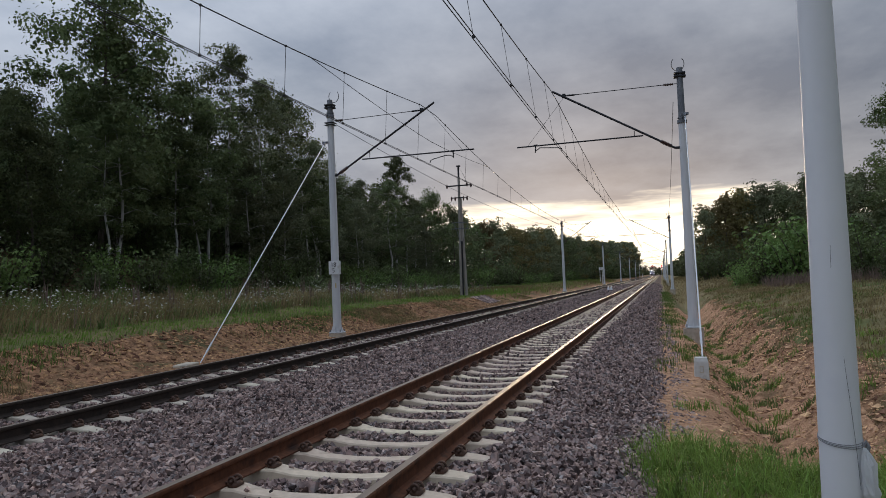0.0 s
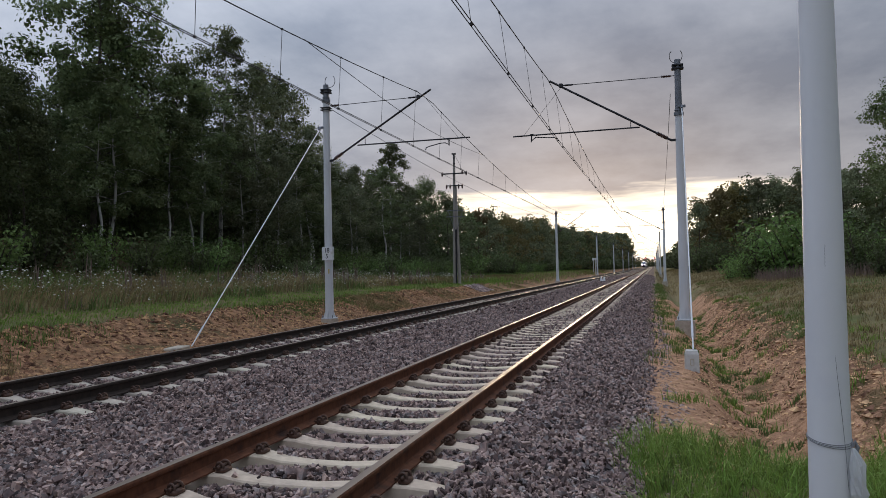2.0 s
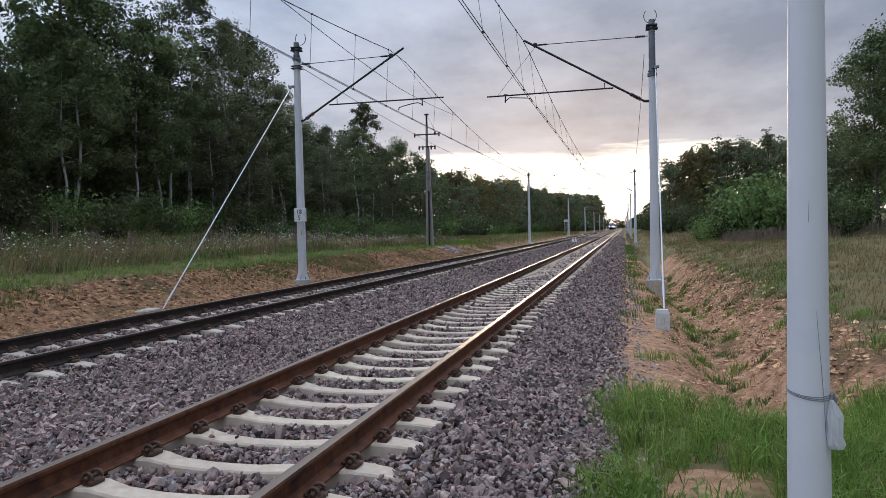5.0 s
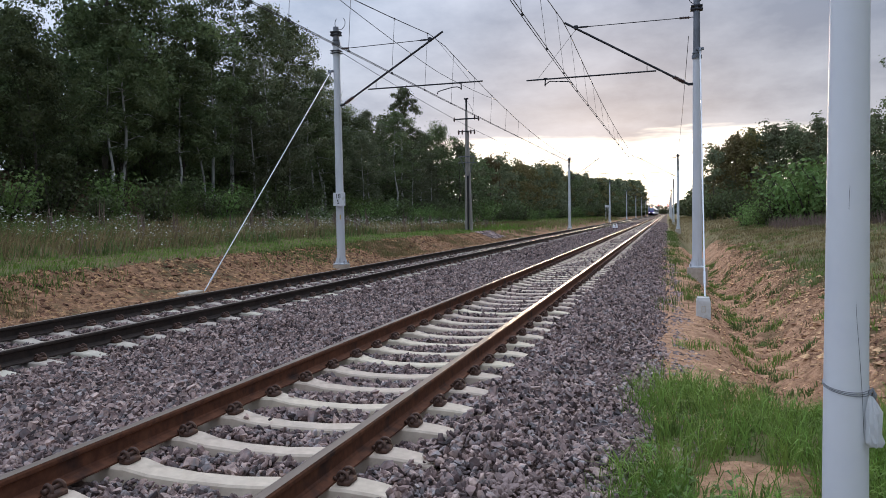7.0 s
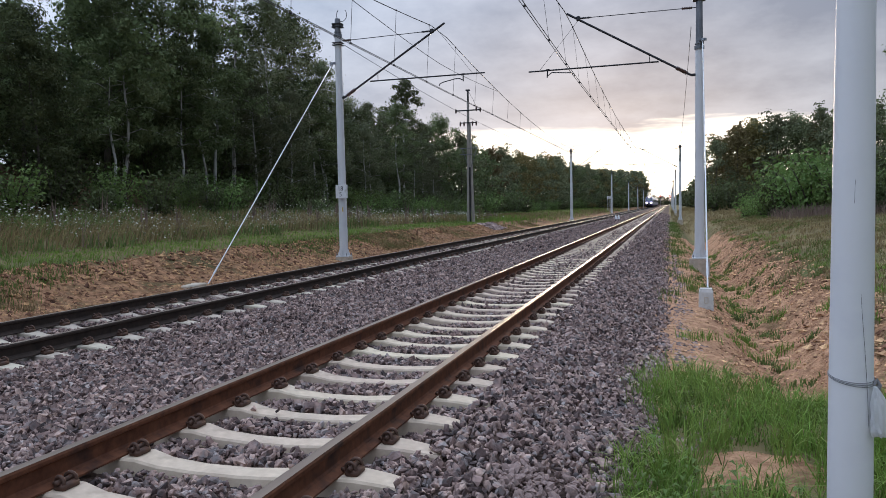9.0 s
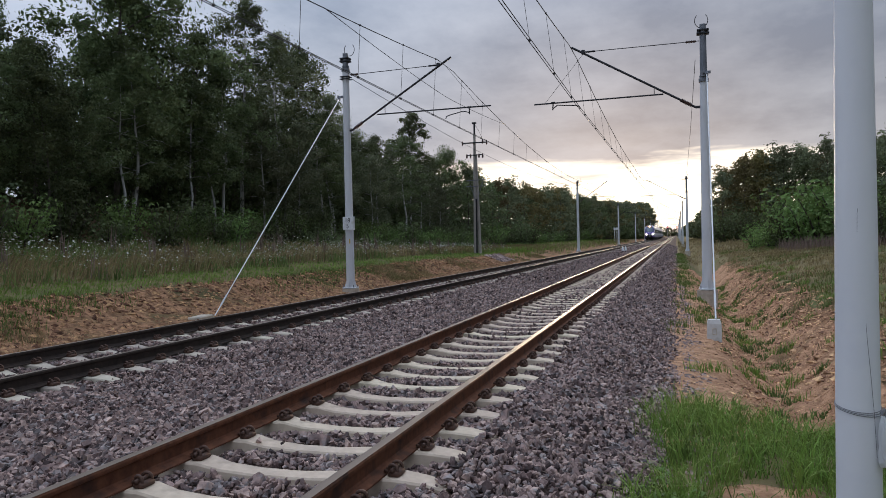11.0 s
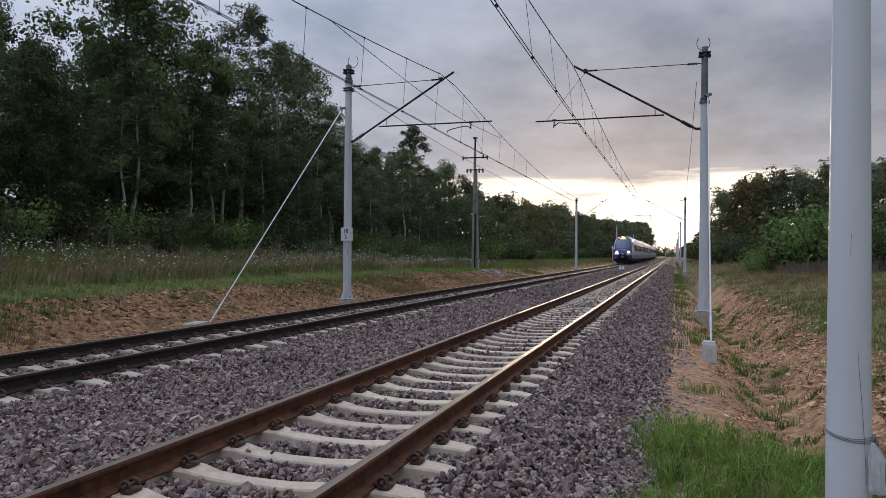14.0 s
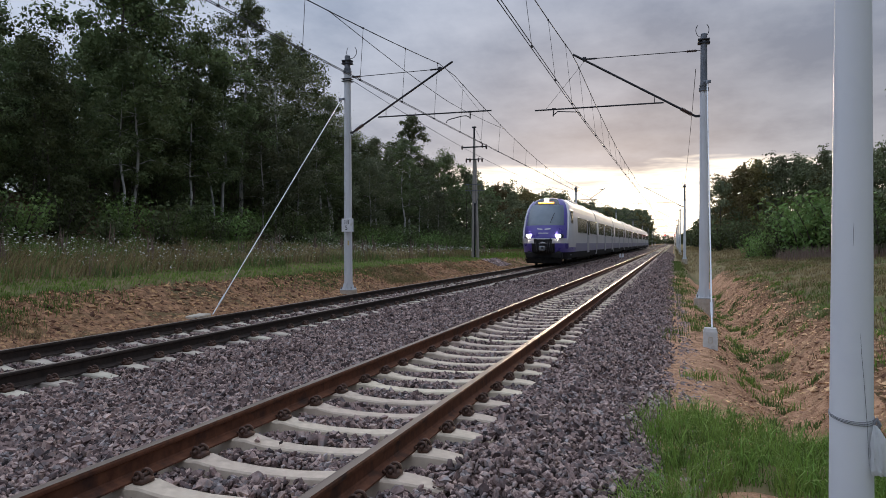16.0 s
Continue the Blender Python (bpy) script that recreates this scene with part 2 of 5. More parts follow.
WHITE_CONCRETE = material("pale_concrete", (0.50, 0.50, 0.48), (0.62, 0.62, 0.60), 9.0, 0.85, bump=0.004, bump_scale=50, spots=(0.40, 0.39, 0.36), spot_scale=5.0)
YELLOW = material("faded_yellow", (0.5, 0.36, 0.08), (0.6, 0.45, 0.12), 9.0, 0.7)
RED_LAMP = glowing("red_signal_lamp", (1.0, 0.03, 0.04), 30.0)
FOIL = material("white_plastic_bag", (0.68, 0.70, 0.70), (0.82, 0.83, 0.84), 7.0, 0.45, bump=0.01, bump_scale=22, thin=0.35)
CORD = material("grey_cord", (0.16, 0.16, 0.17), (0.3, 0.3, 0.31), 40.0, 0.9)
DARK_PETAL = material("withered_stalks", (0.15, 0.10, 0.08), (0.26, 0.19, 0.15), 4.0, 0.9)
SKIN_PURPLE = material("violet_blue_train_paint", (0.085, 0.066, 0.30), (0.105, 0.08, 0.36), 1.5, 0.3)
SKIN_WHITE = material("silver_white_train_paint", (0.54, 0.53, 0.55), (0.62, 0.61, 0.63), 1.2, 0.35)
SKIN_GREY = material("blue_grey_train_paint", (0.22, 0.21, 0.33), (0.27, 0.26, 0.39), 1.2, 0.4)
SKIN_DOOR = material("pale_grey_train_door", (0.36, 0.37, 0.41), (0.42, 0.43, 0.47), 1.2, 0.4)
# roof paler and warmer than the walls: the sky's sheen is in its colour
ROOF = material("pale_grey_train_roof", (0.62, 0.60, 0.56), (0.72, 0.70, 0.66), 1.5, 0.35)
UNDER = material("black_underframe", (0.015, 0.015, 0.017), (0.035, 0.033, 0.03), 4.0, 0.8, spec=0.12)
TRAIN_GLASS = material("dark_train_glass", (0.02, 0.02, 0.024), (0.035, 0.035, 0.04), 2.0, 0.08)
# dark glass made pale: the reflected sky is put into its base colour
SCREEN_GLASS = material("sky_toned_glass", (0.13, 0.165, 0.20), (0.18, 0.22, 0.26), 1.0, 0.06)
DISPLAY_TEXT = glowing("bright_amber_dots", (1.0, 0.55, 0.15), 4.0)
HEADLIGHT = glowing("headlight_lens", (1.0, 0.88, 0.68), 60.0)
DISPLAY = glowing("amber_display", (1.0, 0.36, 0.05), 1.4)
PETAL = material("white_umbels", (0.40, 0.39, 0.32), (0.54, 0.53, 0.44), 3.0, 0.8)


# ---- mesh tools ----
class Shape:
    """Gathers vertices and faces of one mesh."""

    def __init__(self):
        self.v, self.f, self.mi = [], [], []

    def add(self, verts, faces, mi=0):
        n = len(self.v)
        self.v.extend(tuple(p) for p in verts)
        self.f.extend(tuple(n + i for i in face) for face in faces)
        self.mi.extend([mi] * len(faces))
        return self

    def box(self, c, s, m=None, bevel=0.0, mi=0):
        x, y, z = (a / 2 for a in s)
        if bevel:
            b = min(bevel, x * 0.9, y * 0.9, z * 0.9)
            pts = []
            for sx in (-1, 1):
                for sy in (-1, 1):
                    for sz in (-1, 1):
                        pts += [(sx * x, sy * (y - b), sz * (z - b)), (sx * (x - b), sy * y, sz * (z - b)), (sx * (x - b), sy * (y - b), sz * z)]
            bm = bmesh.new()
            for p in pts:
                bm.verts.new(p)
            bmesh.ops.convex_hull(bm, input=bm.verts)
            bm.verts.index_update()
            pts = [p.co.copy() for p in bm.verts]
            faces = [tuple(p.index for p in f.verts) for f in bm.faces]
            bm.free()
        else:
            pts = [Vector((sx * x, sy * y, sz * z)) for sx in (-1, 1) for sy in (-1, 1) for sz in (-1, 1)]
            faces = [(0, 1, 3, 2), (4, 6, 7, 5), (0, 4, 5, 1), (2, 3, 7, 6), (0, 2, 6, 4), (1, 5, 7, 3)]
        m = m or Matrix()
        return self.add([m @ Vector(p) + Vector(c) for p in pts], faces, mi)

    def tube(self, points, radii, n=8, caps=True, mi=0):
        pts = [Vector(p) for p in points]
        if isinstance(radii, (int, float)):
            radii = [radii] * len(pts)
        radii = list(radii)
        if caps and n >= 6 and len(pts) == 2:
            # short end rings keep the shading of a long tube straight
            d, e = pts[1] - pts[0], min(0.01 / max((pts[1] - pts[0]).length, 0.05), 0.1)
            dr = radii[1] - radii[0]
            pts = [pts[0], pts[0] + d * e, pts[1] - d * e, pts[1]]
            radii = [radii[0], radii[0] + dr * e, radii[1] - dr * e, radii[1]]
        verts, faces = [], []
        side = None
        for i, p in enumerate(pts):
            d = (pts[min(i + 1, len(pts) - 1)] - pts[max(i - 1, 0)]).normalized()
            if side is None:
                side = d.orthogonal().normalized()
            side = (side - d * side.dot(d)).normalized()
            up_ = d.cross(side)
            for k in range(n):
                a = 2 * math.pi * k / n
                verts.append(p + (side * math.cos(a) + up_ * math.sin(a)) * radii[i])
        for i in range(len(pts) - 1):
            for k in range(n):
                a, b = i * n + k, i * n + (k + 1) % n
                faces.append((a, b, b + n, a + n))
        if caps:
            faces.append(tuple(range(n))[::-1])
            faces.append(tuple(range((len(pts) - 1) * n, len(pts) * n)))
        return self.add(verts, faces, mi)

    def prism(self, profile, y0, y1, mi=0):
        """A closed outline of (x, z) run from y0 to y1."""
        n = len(profile)
        verts = [(x, y0, z) for x, z in profile] + [(x, y1, z) for x, z in profile]
        faces = [(i, (i + 1) % n, (i + 1) % n + n, i + n) for i in range(n)]
        faces += [tuple(range(n))[::-1], tuple(range(n, 2 * n))]
        return self.add(verts, faces, mi)

    def mesh(self, name, mats, smooth=False):
        me = bpy.data.meshes.new(name)
        me.from_pydata(self.v, [], self.f)
        for m in mats if isinstance(mats, (list, tuple)) else [mats]:
            me.materials.append(m)
        if any(self.mi):
            me.polygons.foreach_set("material_index", self.mi)
        if smooth:
            me.polygons.foreach_set("use_smooth", [True] * len(me.polygons))
        me.update()
        return me


def part(name, shape, mats, parent=None, label="", smooth=False, at=None):
    ob = new(name, shape.mesh(name, mats, smooth) if isinstance(shape, Shape) else shape)
    ob.parent = parent
    if at is not None:
        ob.matrix_basis = at
    return tagged(ob, label=label)


def thing(name, at, label, category, group="", kind=""):
    ob = new(name)
    ob.empty_display_size = 0.2
    ob.matrix_basis = at
    return tagged(ob, label, category, group, kind)


def raw_mesh(name, verts, faces, mats, mi=None, smooth=False):
    """A mesh from numpy arrays; all faces with the same number of corners."""
    me = bpy.data.meshes.new(name)
    k = faces.shape[1]
    me.vertices.add(len(verts))
    me.vertices.foreach_set("co", np.ascontiguousarray(verts, dtype=np.float32).ravel())
    me.loops.add(faces.size)
    me.loops.foreach_set("vertex_index", np.ascontiguousarray(faces, dtype=np.int32).ravel())
    me.polygons.add(len(faces))
    me.polygons.foreach_set("loop_start", np.arange(0, faces.size, k, dtype=np.int32))
    for m in mats if isinstance(mats, (list, tuple)) else [mats]:
        me.materials.append(m)
    if mi is not None:
        me.polygons.foreach_set("material_index", np.asarray(mi, dtype=np.int32))
    me.polygons.foreach_set("use_smooth", np.full(len(faces), smooth))
    me.update(calc_edges=True)
    me.validate()
    return me


# ---- the ground ----
rng = np.random.default_rng(5)
FAR_AXIS = -4.92
PROFILE_X = np.array([-400, -120, -60, -40, -26, -22, -18, -14, -10.7, -10.2, -8.8, -8.2, -6.5, 2.5, 2.8, 3.25, 3.5, 3.85, 4.15, 4.5, 5.3, 5.75, 6.6, 8, 11, 15, 22, 40, 90, 400])
PROFILE_Z = np.array([9, 7, 6, 5, 3.9, 3.0, 1.75, 0.95, 0.52, 0.42, -0.14, -0.24, -0.32, -0.34, -0.36, -0.43, -0.56, -0.9, -1.0, -0.92, -0.16, 0.03, 0.2, 0.42, 0.7, 1.1, 2.2, 3.6, 5, 7])


def ground_z(x, y):
    x, y = np.asarray(x, float), np.asarray(y, float)
    z = np.interp(x, PROFILE_X, PROFILE_Z)
    # the left rise is lower further along the line
    f = np.interp(y, [-50, 26, 75, 400], [1, 1, 0.42, 0.3])
    z = np.where(x < -10.7, 0.52 + (z - 0.52) * f, z)
    z = np.where(x < -8.2, np.where(z > -0.24, -0.24 + (z + 0.24) * np.interp(y, [30, 60], [1, 0.75]), z), z)
    # the ditch ends at a grassy mound near the camera
    fill = np.interp(y, [0.9, 3.4], [1, 0])
    pad = np.interp(x, [2.5, 3.0, 6, 9], [-0.34, -0.26, -0.12, 0.4]) + np.interp(y, [-5, -2], [0.24, 0]) * np.interp(x, [2.5, 3], [0, 1])
    z = np.where(x > 2.5, z * (1 - fill) + np.maximum(z, pad) * fill, z)
    g = np.interp(y, [60, 200], [1, 0.6])
    z = np.where(x > 8, 0.42 + (z - 0.42) * g, z)
    # small unevenness off the trackbed
    w = np.clip(np.maximum(x - 2.7, -8.6 - x), 0, 1)
    z = z + w * (0.05 * np.sin(x * 1.7 + y * 0.9) * np.sin(y * 0.6 - x * 0.4) + 0.025 * np.sin(x * 5.1 + 1.3) * np.sin(y * 4.3) + 0.03 * np.sin(x * 11 + y * 3 + np.sin(y * 2.3)) * np.sin(y * 9 - x * 2.6 + np.sin(x * 3.1)))
    # rills washed into the sandy slopes of the ditch
    d = np.clip((x - 2.9) / 0.5, 0, 1) * np.clip((6.0 - x) / 0.7, 0, 1) * np.clip((y - 2.2) / 1.2, 0, 1) * np.clip((60 - y) / 30, 0, 1)
    z = z + d * (0.05 * np.abs(np.sin(y * 3.7 + x * 1.3 + np.sin(y * 1.9))) + 0.04 * np.abs(np.sin(y * 8.1 - x * 5.2 + 2 * np.sin(x * 3.7 + y))) - 0.04)
    return z


def sheet(xs, ys, zf, name, mats, pick=None, smooth=True):
    X, Y = np.meshgrid(xs, ys)
    Z = zf(X, Y)
    verts = np.stack([X, Y, Z], -1).reshape(-1, 3)
    nx, ny = len(xs), len(ys)
    i, j = np.meshgrid(np.arange(nx - 1), np.arange(ny - 1))
    a = (j * nx + i).ravel()
    faces = np.stack([a, a + 1, a + nx + 1, a + nx], -1)
    mi = pick(verts[faces].mean(1)) if pick else None
    return raw_mesh(name, verts, faces, mats, mi, smooth)


def ground_pick(c):
    x, y = c[:, 0], c[:, 1]
    wob = 0.35 * np.sin(y * 0.9) + 0.2 * np.sin(y * 2.3 + 1)
    mi = np.zeros(len(c), int)
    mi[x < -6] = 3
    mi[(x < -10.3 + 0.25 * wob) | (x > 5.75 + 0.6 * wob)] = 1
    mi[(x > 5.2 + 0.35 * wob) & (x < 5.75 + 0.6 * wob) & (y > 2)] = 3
    mi[(x < -17) & (y < 60)] = 2
    mi[(x > 2.6) & (y > 40) & (x < 6.3)] = 1
    mi[(x > 2.6) & (y < 0.8) & (((x - 3.25) / 0.42) ** 2 + ((y + 0.55) / 0.38) ** 2 > 1)] = 1
    return mi


xs = np.unique(np.round(np.concatenate([np.linspace(-400, -60, 14), np.linspace(-60, -20, 40), np.linspace(-20, -6, 90), np.linspace(-6, 2.4, 10), np.linspace(2.4, 6.4, 90), np.linspace(6.4, 9, 24), np.linspace(9, 40, 40), np.linspace(40, 400, 14)]), 3))
ys = np.unique(np.round(np.concatenate([np.linspace(-120, -8, 16), np.linspace(-8, 32, 190), np.linspace(32, 120, 70), np.linspace(120, 1800, 60)]), 3))
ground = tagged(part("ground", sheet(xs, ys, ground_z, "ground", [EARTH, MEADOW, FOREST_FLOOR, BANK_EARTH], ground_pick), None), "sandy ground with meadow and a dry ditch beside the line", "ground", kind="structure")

BALLAST_X = np.array([-7.8, -7.5, -6.5, -6.3, -3.5, -2.4, -1.5, -1.15, -0.85, 0.85, 1.15, 1.55, 2.6, 2.85])
BALLAST_Z = np.array([-0.42, -0.30, -0.05, -0.04, -0.04, -0.10, -0.045, -0.032, -0.074, -0.074, -0.032, -0.045, -0.36, -0.46])


def ballast_z(x, y):
    x, y = np.asarray(x, float), np.asarray(y, float)
    return np.interp(x, BALLAST_X, BALLAST_Z) + 0.012 * np.sin(x * 7 + y * 2.1) * np.sin(y * 5.3 - x) + 0.01 * np.sin(x * 3.1 - y * 1.7)


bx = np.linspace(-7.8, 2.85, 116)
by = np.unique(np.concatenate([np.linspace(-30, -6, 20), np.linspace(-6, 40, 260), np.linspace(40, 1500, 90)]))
BED = tagged(part("ballast_bed", sheet(bx, by, lambda x, y: ballast_z(x, y) - np.interp(y, [46, 60], [0.04, 0.0]), "ballast_bed", [BALLAST_SHADED]), None), "grey-brown crushed stone ballast bed under both tracks", "ballast", kind="structure")


# ---- the two tracks ----
def rail_profile(x0):
    half = [(0.075, 0.0), (0.075, 0.012), (0.02, 0.03), (0.009, 0.045), (0.009, 0.125), (0.034, 0.138), (0.036, 0.160), (0.030, 0.170), (0.018, 0.1725)]
    return [(x0 - a, z) for a, z in half] + [(x0 + a, z) for a, z in reversed(half)]


def sleeper_mesh(mat):
    """A prestressed sleeper, lower in its middle, with raised rail seats."""
    s = Shape()
    stations = [(sg * x, z, w) for sg, part_ in ((-1, 1), (1, -1)) for x, z, w in [(1.25, -0.045, 0.085), (1.08, -0.015, 0.10), (0.93, 0.0, 0.112), (0.58, 0.0, 0.112), (0.42, -0.035, 0.095), (0.16, -0.052, 0.085)][::part_]]
    verts, faces = [], []
    for x, top, w in stations:
        verts += [(x, -w - 0.02, -0.2), (x, -w, top - 0.014), (x, -w + 0.012, top), (x, w - 0.012, top), (x, w, top - 0.014), (x, w + 0.02, -0.2)]
    for i in range(len(stations) - 1):
        for k in range(6):
            a, b = i * 6 + k, i * 6 + (k + 1) % 6
            faces.append((a, a + 6, b + 6, b))
    faces += [tuple(range(6)), tuple(range(len(verts) - 6, len(verts)))[::-1]]
    return s.add(verts, faces).mesh("sleeper", mat)


def clip_mesh():
    """A bent spring clip in a double loop, with its shoulder."""
    s = Shape()
    for y0, sg in ((-0.045, 1), (0.045, -1)):
        loop = [(0.072 + 0.034 * math.cos(a), y0 + sg * 0.004 * a, 0.042 + 0.034 * math.sin(a)) for a in np.linspace(-1.2, 4.6, 12)]
        s.tube(loop + [(0.02, y0 * 0.6, 0.03), (0.005, y0 * 0.3, 0.026)], 0.0115, 5)
    s.box((0.08, 0, 0.016), (0.085, 0.13, 0.045), bevel=0.014)
    s.tube([(0.075, -0.075, 0.045), (0.075, 0.075, 0.045)], 0.016, 6)
    return s.mesh("rail_clip", CLIP, True)


CLIP_MESH = clip_mesh()
SLEEPER_NEAR, SLEEPER_FAR = sleeper_mesh(CONCRETE), sleeper_mesh(OLD_CONCRETE)


def track(axis, label, steel, sleeper, near_to, clip_to, offset, ends=1500.0, start=-24.0):
    t = thing("railway_track", pose(axis, 0, 0), label, "railway track", "tracks of the line", "structure")
    for sx in (-1, 1):
        x0 = sx * 0.7535
        s = Shape().prism(rail_profile(x0), start, ends)
        head = Shape().add([(x0 - 0.031, start, 0.1738), (x0 + 0.031, start, 0.1738), (x0 + 0.031, ends, 0.1738), (x0 - 0.031, ends, 0.1738), (x0 - 0.024, start, 0.1752), (x0 + 0.024, start, 0.1752), (x0 + 0.024, ends, 0.1752), (x0 - 0.024, ends, 0.1752)],
                           [(0, 4, 7, 3), (4, 5, 6, 7), (5, 1, 2, 6), (0, 1, 5, 4), (3, 7, 6, 2), (0, 3, 2, 1)])
        rail = part("rail", s, steel, t)
        part("running_surface", head, SHINE, rail, "polished steel running surface")
    k0 = int(start / 0.6)
    for k in range(k0 + 1, near_to):
        sl = part("sleeper", sleeper, None, t, at=pose(random.uniform(-0.01, 0.01), k * 0.6 + offset, 0, 0, 0, random.uniform(-0.4, 0.4)))
        if -4 <= k < clip_to:
            for sx in (-1, 1):
                for sd in (-1, 1):
                    c = part("rail_clip", CLIP_MESH, None, sl, at=pose(sx * 0.7535 + sd * 0.055, 0, 0, 0, 0, 0 if sd > 0 else 180))
    rest, clips = Shape(), Shape()
    for k in range(near_to, 900):
        y = k * 0.6 + offset
        rest.add([(-1.25, y - 0.12, -0.03), (1.25, y - 0.12, -0.03), (1.25, y + 0.12, -0.03), (-1.25, y + 0.12, -0.03), (-1.25, y - 0.13, -0.2), (1.25, y - 0.13, -0.2), (1.25, y + 0.13, -0.2), (-1.25, y + 0.13, -0.2)], [(0, 1, 2, 3), (0, 4, 5, 1), (1, 5, 6, 2), (3, 7, 4, 0)])
    part("sleepers", rest, CONCRETE if sleeper is SLEEPER_NEAR else OLD_CONCRETE, t)["kind"] = "stuff"
    for k in range(clip_to, 150):
        y = k * 0.6 + offset
        for sx in (-1, 1):
            for sd in (-1, 1):
                clips.box((sx * 0.7535 + sd * 0.12, y, 0.03), (0.09, 0.12, 0.055))
    part("rail_clips", clips, CLIP, t)["kind"] = "stuff"
    return t


track(0.0, "railway track with rusty brown rails on pale concrete sleepers", RUST, SLEEPER_NEAR, 200, 40, 0.0)
track(FAR_AXIS, "railway track with dark grimy rails on weathered concrete sleepers", DARK_RUST, SLEEPER_FAR, 170, 45, 0.25)


# ---- masts and overhead line ----
MAST_Y = [18.0, 77.0, 137.0, 197.0, 257.0, 317.0, 377.0, 437.0]


def mast(x, y, base_z, top_z, label, dark_top, toward):
    """A conical steel mast on a concrete footing with its cantilever. toward: +1 when the track lies at greater x."""
    m = thing("catenary_mast", pose(x, y, 0), label, "catenary mast", "masts along the line")
    s = Shape()
    h = top_z - base_z
    cut = base_z + h * (0.79 if dark_top else 0.93)
    s.tube([(0, 0, base_z), (0, 0, cut)], [0.15, 0.112], 20)
    part("pole", s, GALV, m, smooth=True)
    u = Shape()
    u.tube([(0, 0, cut - 0.02), (0, 0, top_z)], [0.105, 0.092], 16)
    part("pole_top", u, DARK_GALV, m, "dull grey upper section", smooth=True)
    c = Shape()
    c.tube([(0, 0, cut - 0.05), (0, 0, cut + 0.05)], 0.145, 16)
    c.tube([(0, 0, cut + 0.1), (0, 0, cut + 0.13)], 0.13, 16)
    part("collar", c, DARK_GALV, m)
    f = Shape().box((0, 0, base_z + 0.02), (0.44, 0.44, 0.04), bevel=0.008)
    for a in range(4):
        d = Vector((math.cos(math.pi / 2 * a), math.sin(math.pi / 2 * a), 0))
        q = d.cross(Vector((0, 0, 1))) * 0.008
        p0, p1, p2 = d * 0.14 + Vector((0, 0, base_z + 0.04)), d * 0.24 + Vector((0, 0, base_z + 0.04)), d * 0.14 + Vector((0, 0, base_z + 0.32))
        f.add([p0 - q, p1 - q, p2 - q, p0 + q, p1 + q, p2 + q], [(0, 1, 2), (3, 5, 4), (0, 3, 4, 1), (1, 4, 5, 2), (2, 5, 3, 0)])
    part("base_flange", f, GALV, m)
    for sx in (-0.19, 0.19):
        for sy in (-0.19, 0.19):
            part("anchor_bolt", Shape().tube([(sx, sy, base_z), (sx, sy, base_z + 0.12)], 0.016, 6), DARK_GALV, m)
    part("footing", Shape().tube([(0, 0, base_z - 0.55), (0, 0, base_z - 0.01)], 0.30, 20), OLD_CONCRETE, m, "grey concrete footing")
    cap = Shape().box((0, 0, top_z - 0.18), (0.34, 0.26, 0.05), bevel=0.01).box((0, 0, top_z - 0.28), (0.36, 0.24, 0.05), bevel=0.01)
    cap.box((0.13, 0, top_z - 0.23), (0.05, 0.2, 0.14)).box((-0.13, 0, top_z - 0.23), (0.05, 0.2, 0.14))
    part("cap_bracket", cap, BLACK, m)
    loop = [(toward * 0.1 + 0.19 * math.sin(a) + 0.06, 0, top_z + 0.12 + 0.22 * -math.cos(a)) for a in np.linspace(-2.4, 2.4, 16)]
    part("jumper_loop", Shape().tube(loop, 0.011, 5), WIRE, m, smooth=True)
    return m


def cantilever(m, mx, t, pivot, apex, stay_end, stay_z, joint, arm_end, link, drop, steady):
    """The bracket that holds the wires; places as (x, z) in the plane of the mast."""
    def p(q, dy=0.0):
        return (q[0] - mx, dy, q[1])
    tube = part("bracket_tube", Shape().tube([p(pivot), p(apex)], 0.035, 10), BLACK, m, smooth=True)
    part("pivot", Shape().box(((pivot[0] - mx) * 0.55, 0, pivot[1]), (abs(pivot[0] - mx) * 1.0, 0.09, 0.07), bevel=0.01), BLACK, m)
    a, b = Vector(p(pivot)), Vector(p(apex))
    part("insulator", Shape().tube([a.lerp(b, 0.03 + k * 0.006) for k in range(15)], [0.07 if k % 2 else 0.042 for k in range(15)], 10), CERAMIC, m)
    part("stay_rod", Shape().tube([(t * 0.1, 0, stay_z), p(stay_end)], 0.012, 6), BLACK, m)
    a, b = Vector((t * 0.1, 0, stay_z)), Vector(p(stay_end))
    part("stay_insulator", Shape().tube([a.lerp(b, 0.03 + k * 0.007) for k in range(13)], [0.045 if k % 2 else 0.022 for k in range(13)], 8), CERAMIC, m)
    part("stay_end", Shape().tube([a.lerp(b, 0.89 + k * 0.02) for k in range(6)], [0.02, 0.032, 0.026, 0.032, 0.026, 0.02], 8), BLACK, m)
    part("clamp", Shape().box(p(stay_end), (0.12, 0.10, 0.14), bevel=0.02), BLACK, m)
    part("registration_tube", Shape().tube([p(joint), p(arm_end)], 0.024, 8), BLACK, m, smooth=True)
    part("link", Shape().tube([p(link[0]), p(link[1])], 0.012, 6), BLACK, m)
    part("drop_bracket", Shape().tube([p(drop[0]), p(drop[1])], 0.022, 6).box(p(drop[0]), (0.12, 0.05, 0.05)), BLACK, m)
    part("steady_arm", Shape().tube([p(q) for q in steady], 0.016, 6), BLACK, m, smooth=True)
    return tube


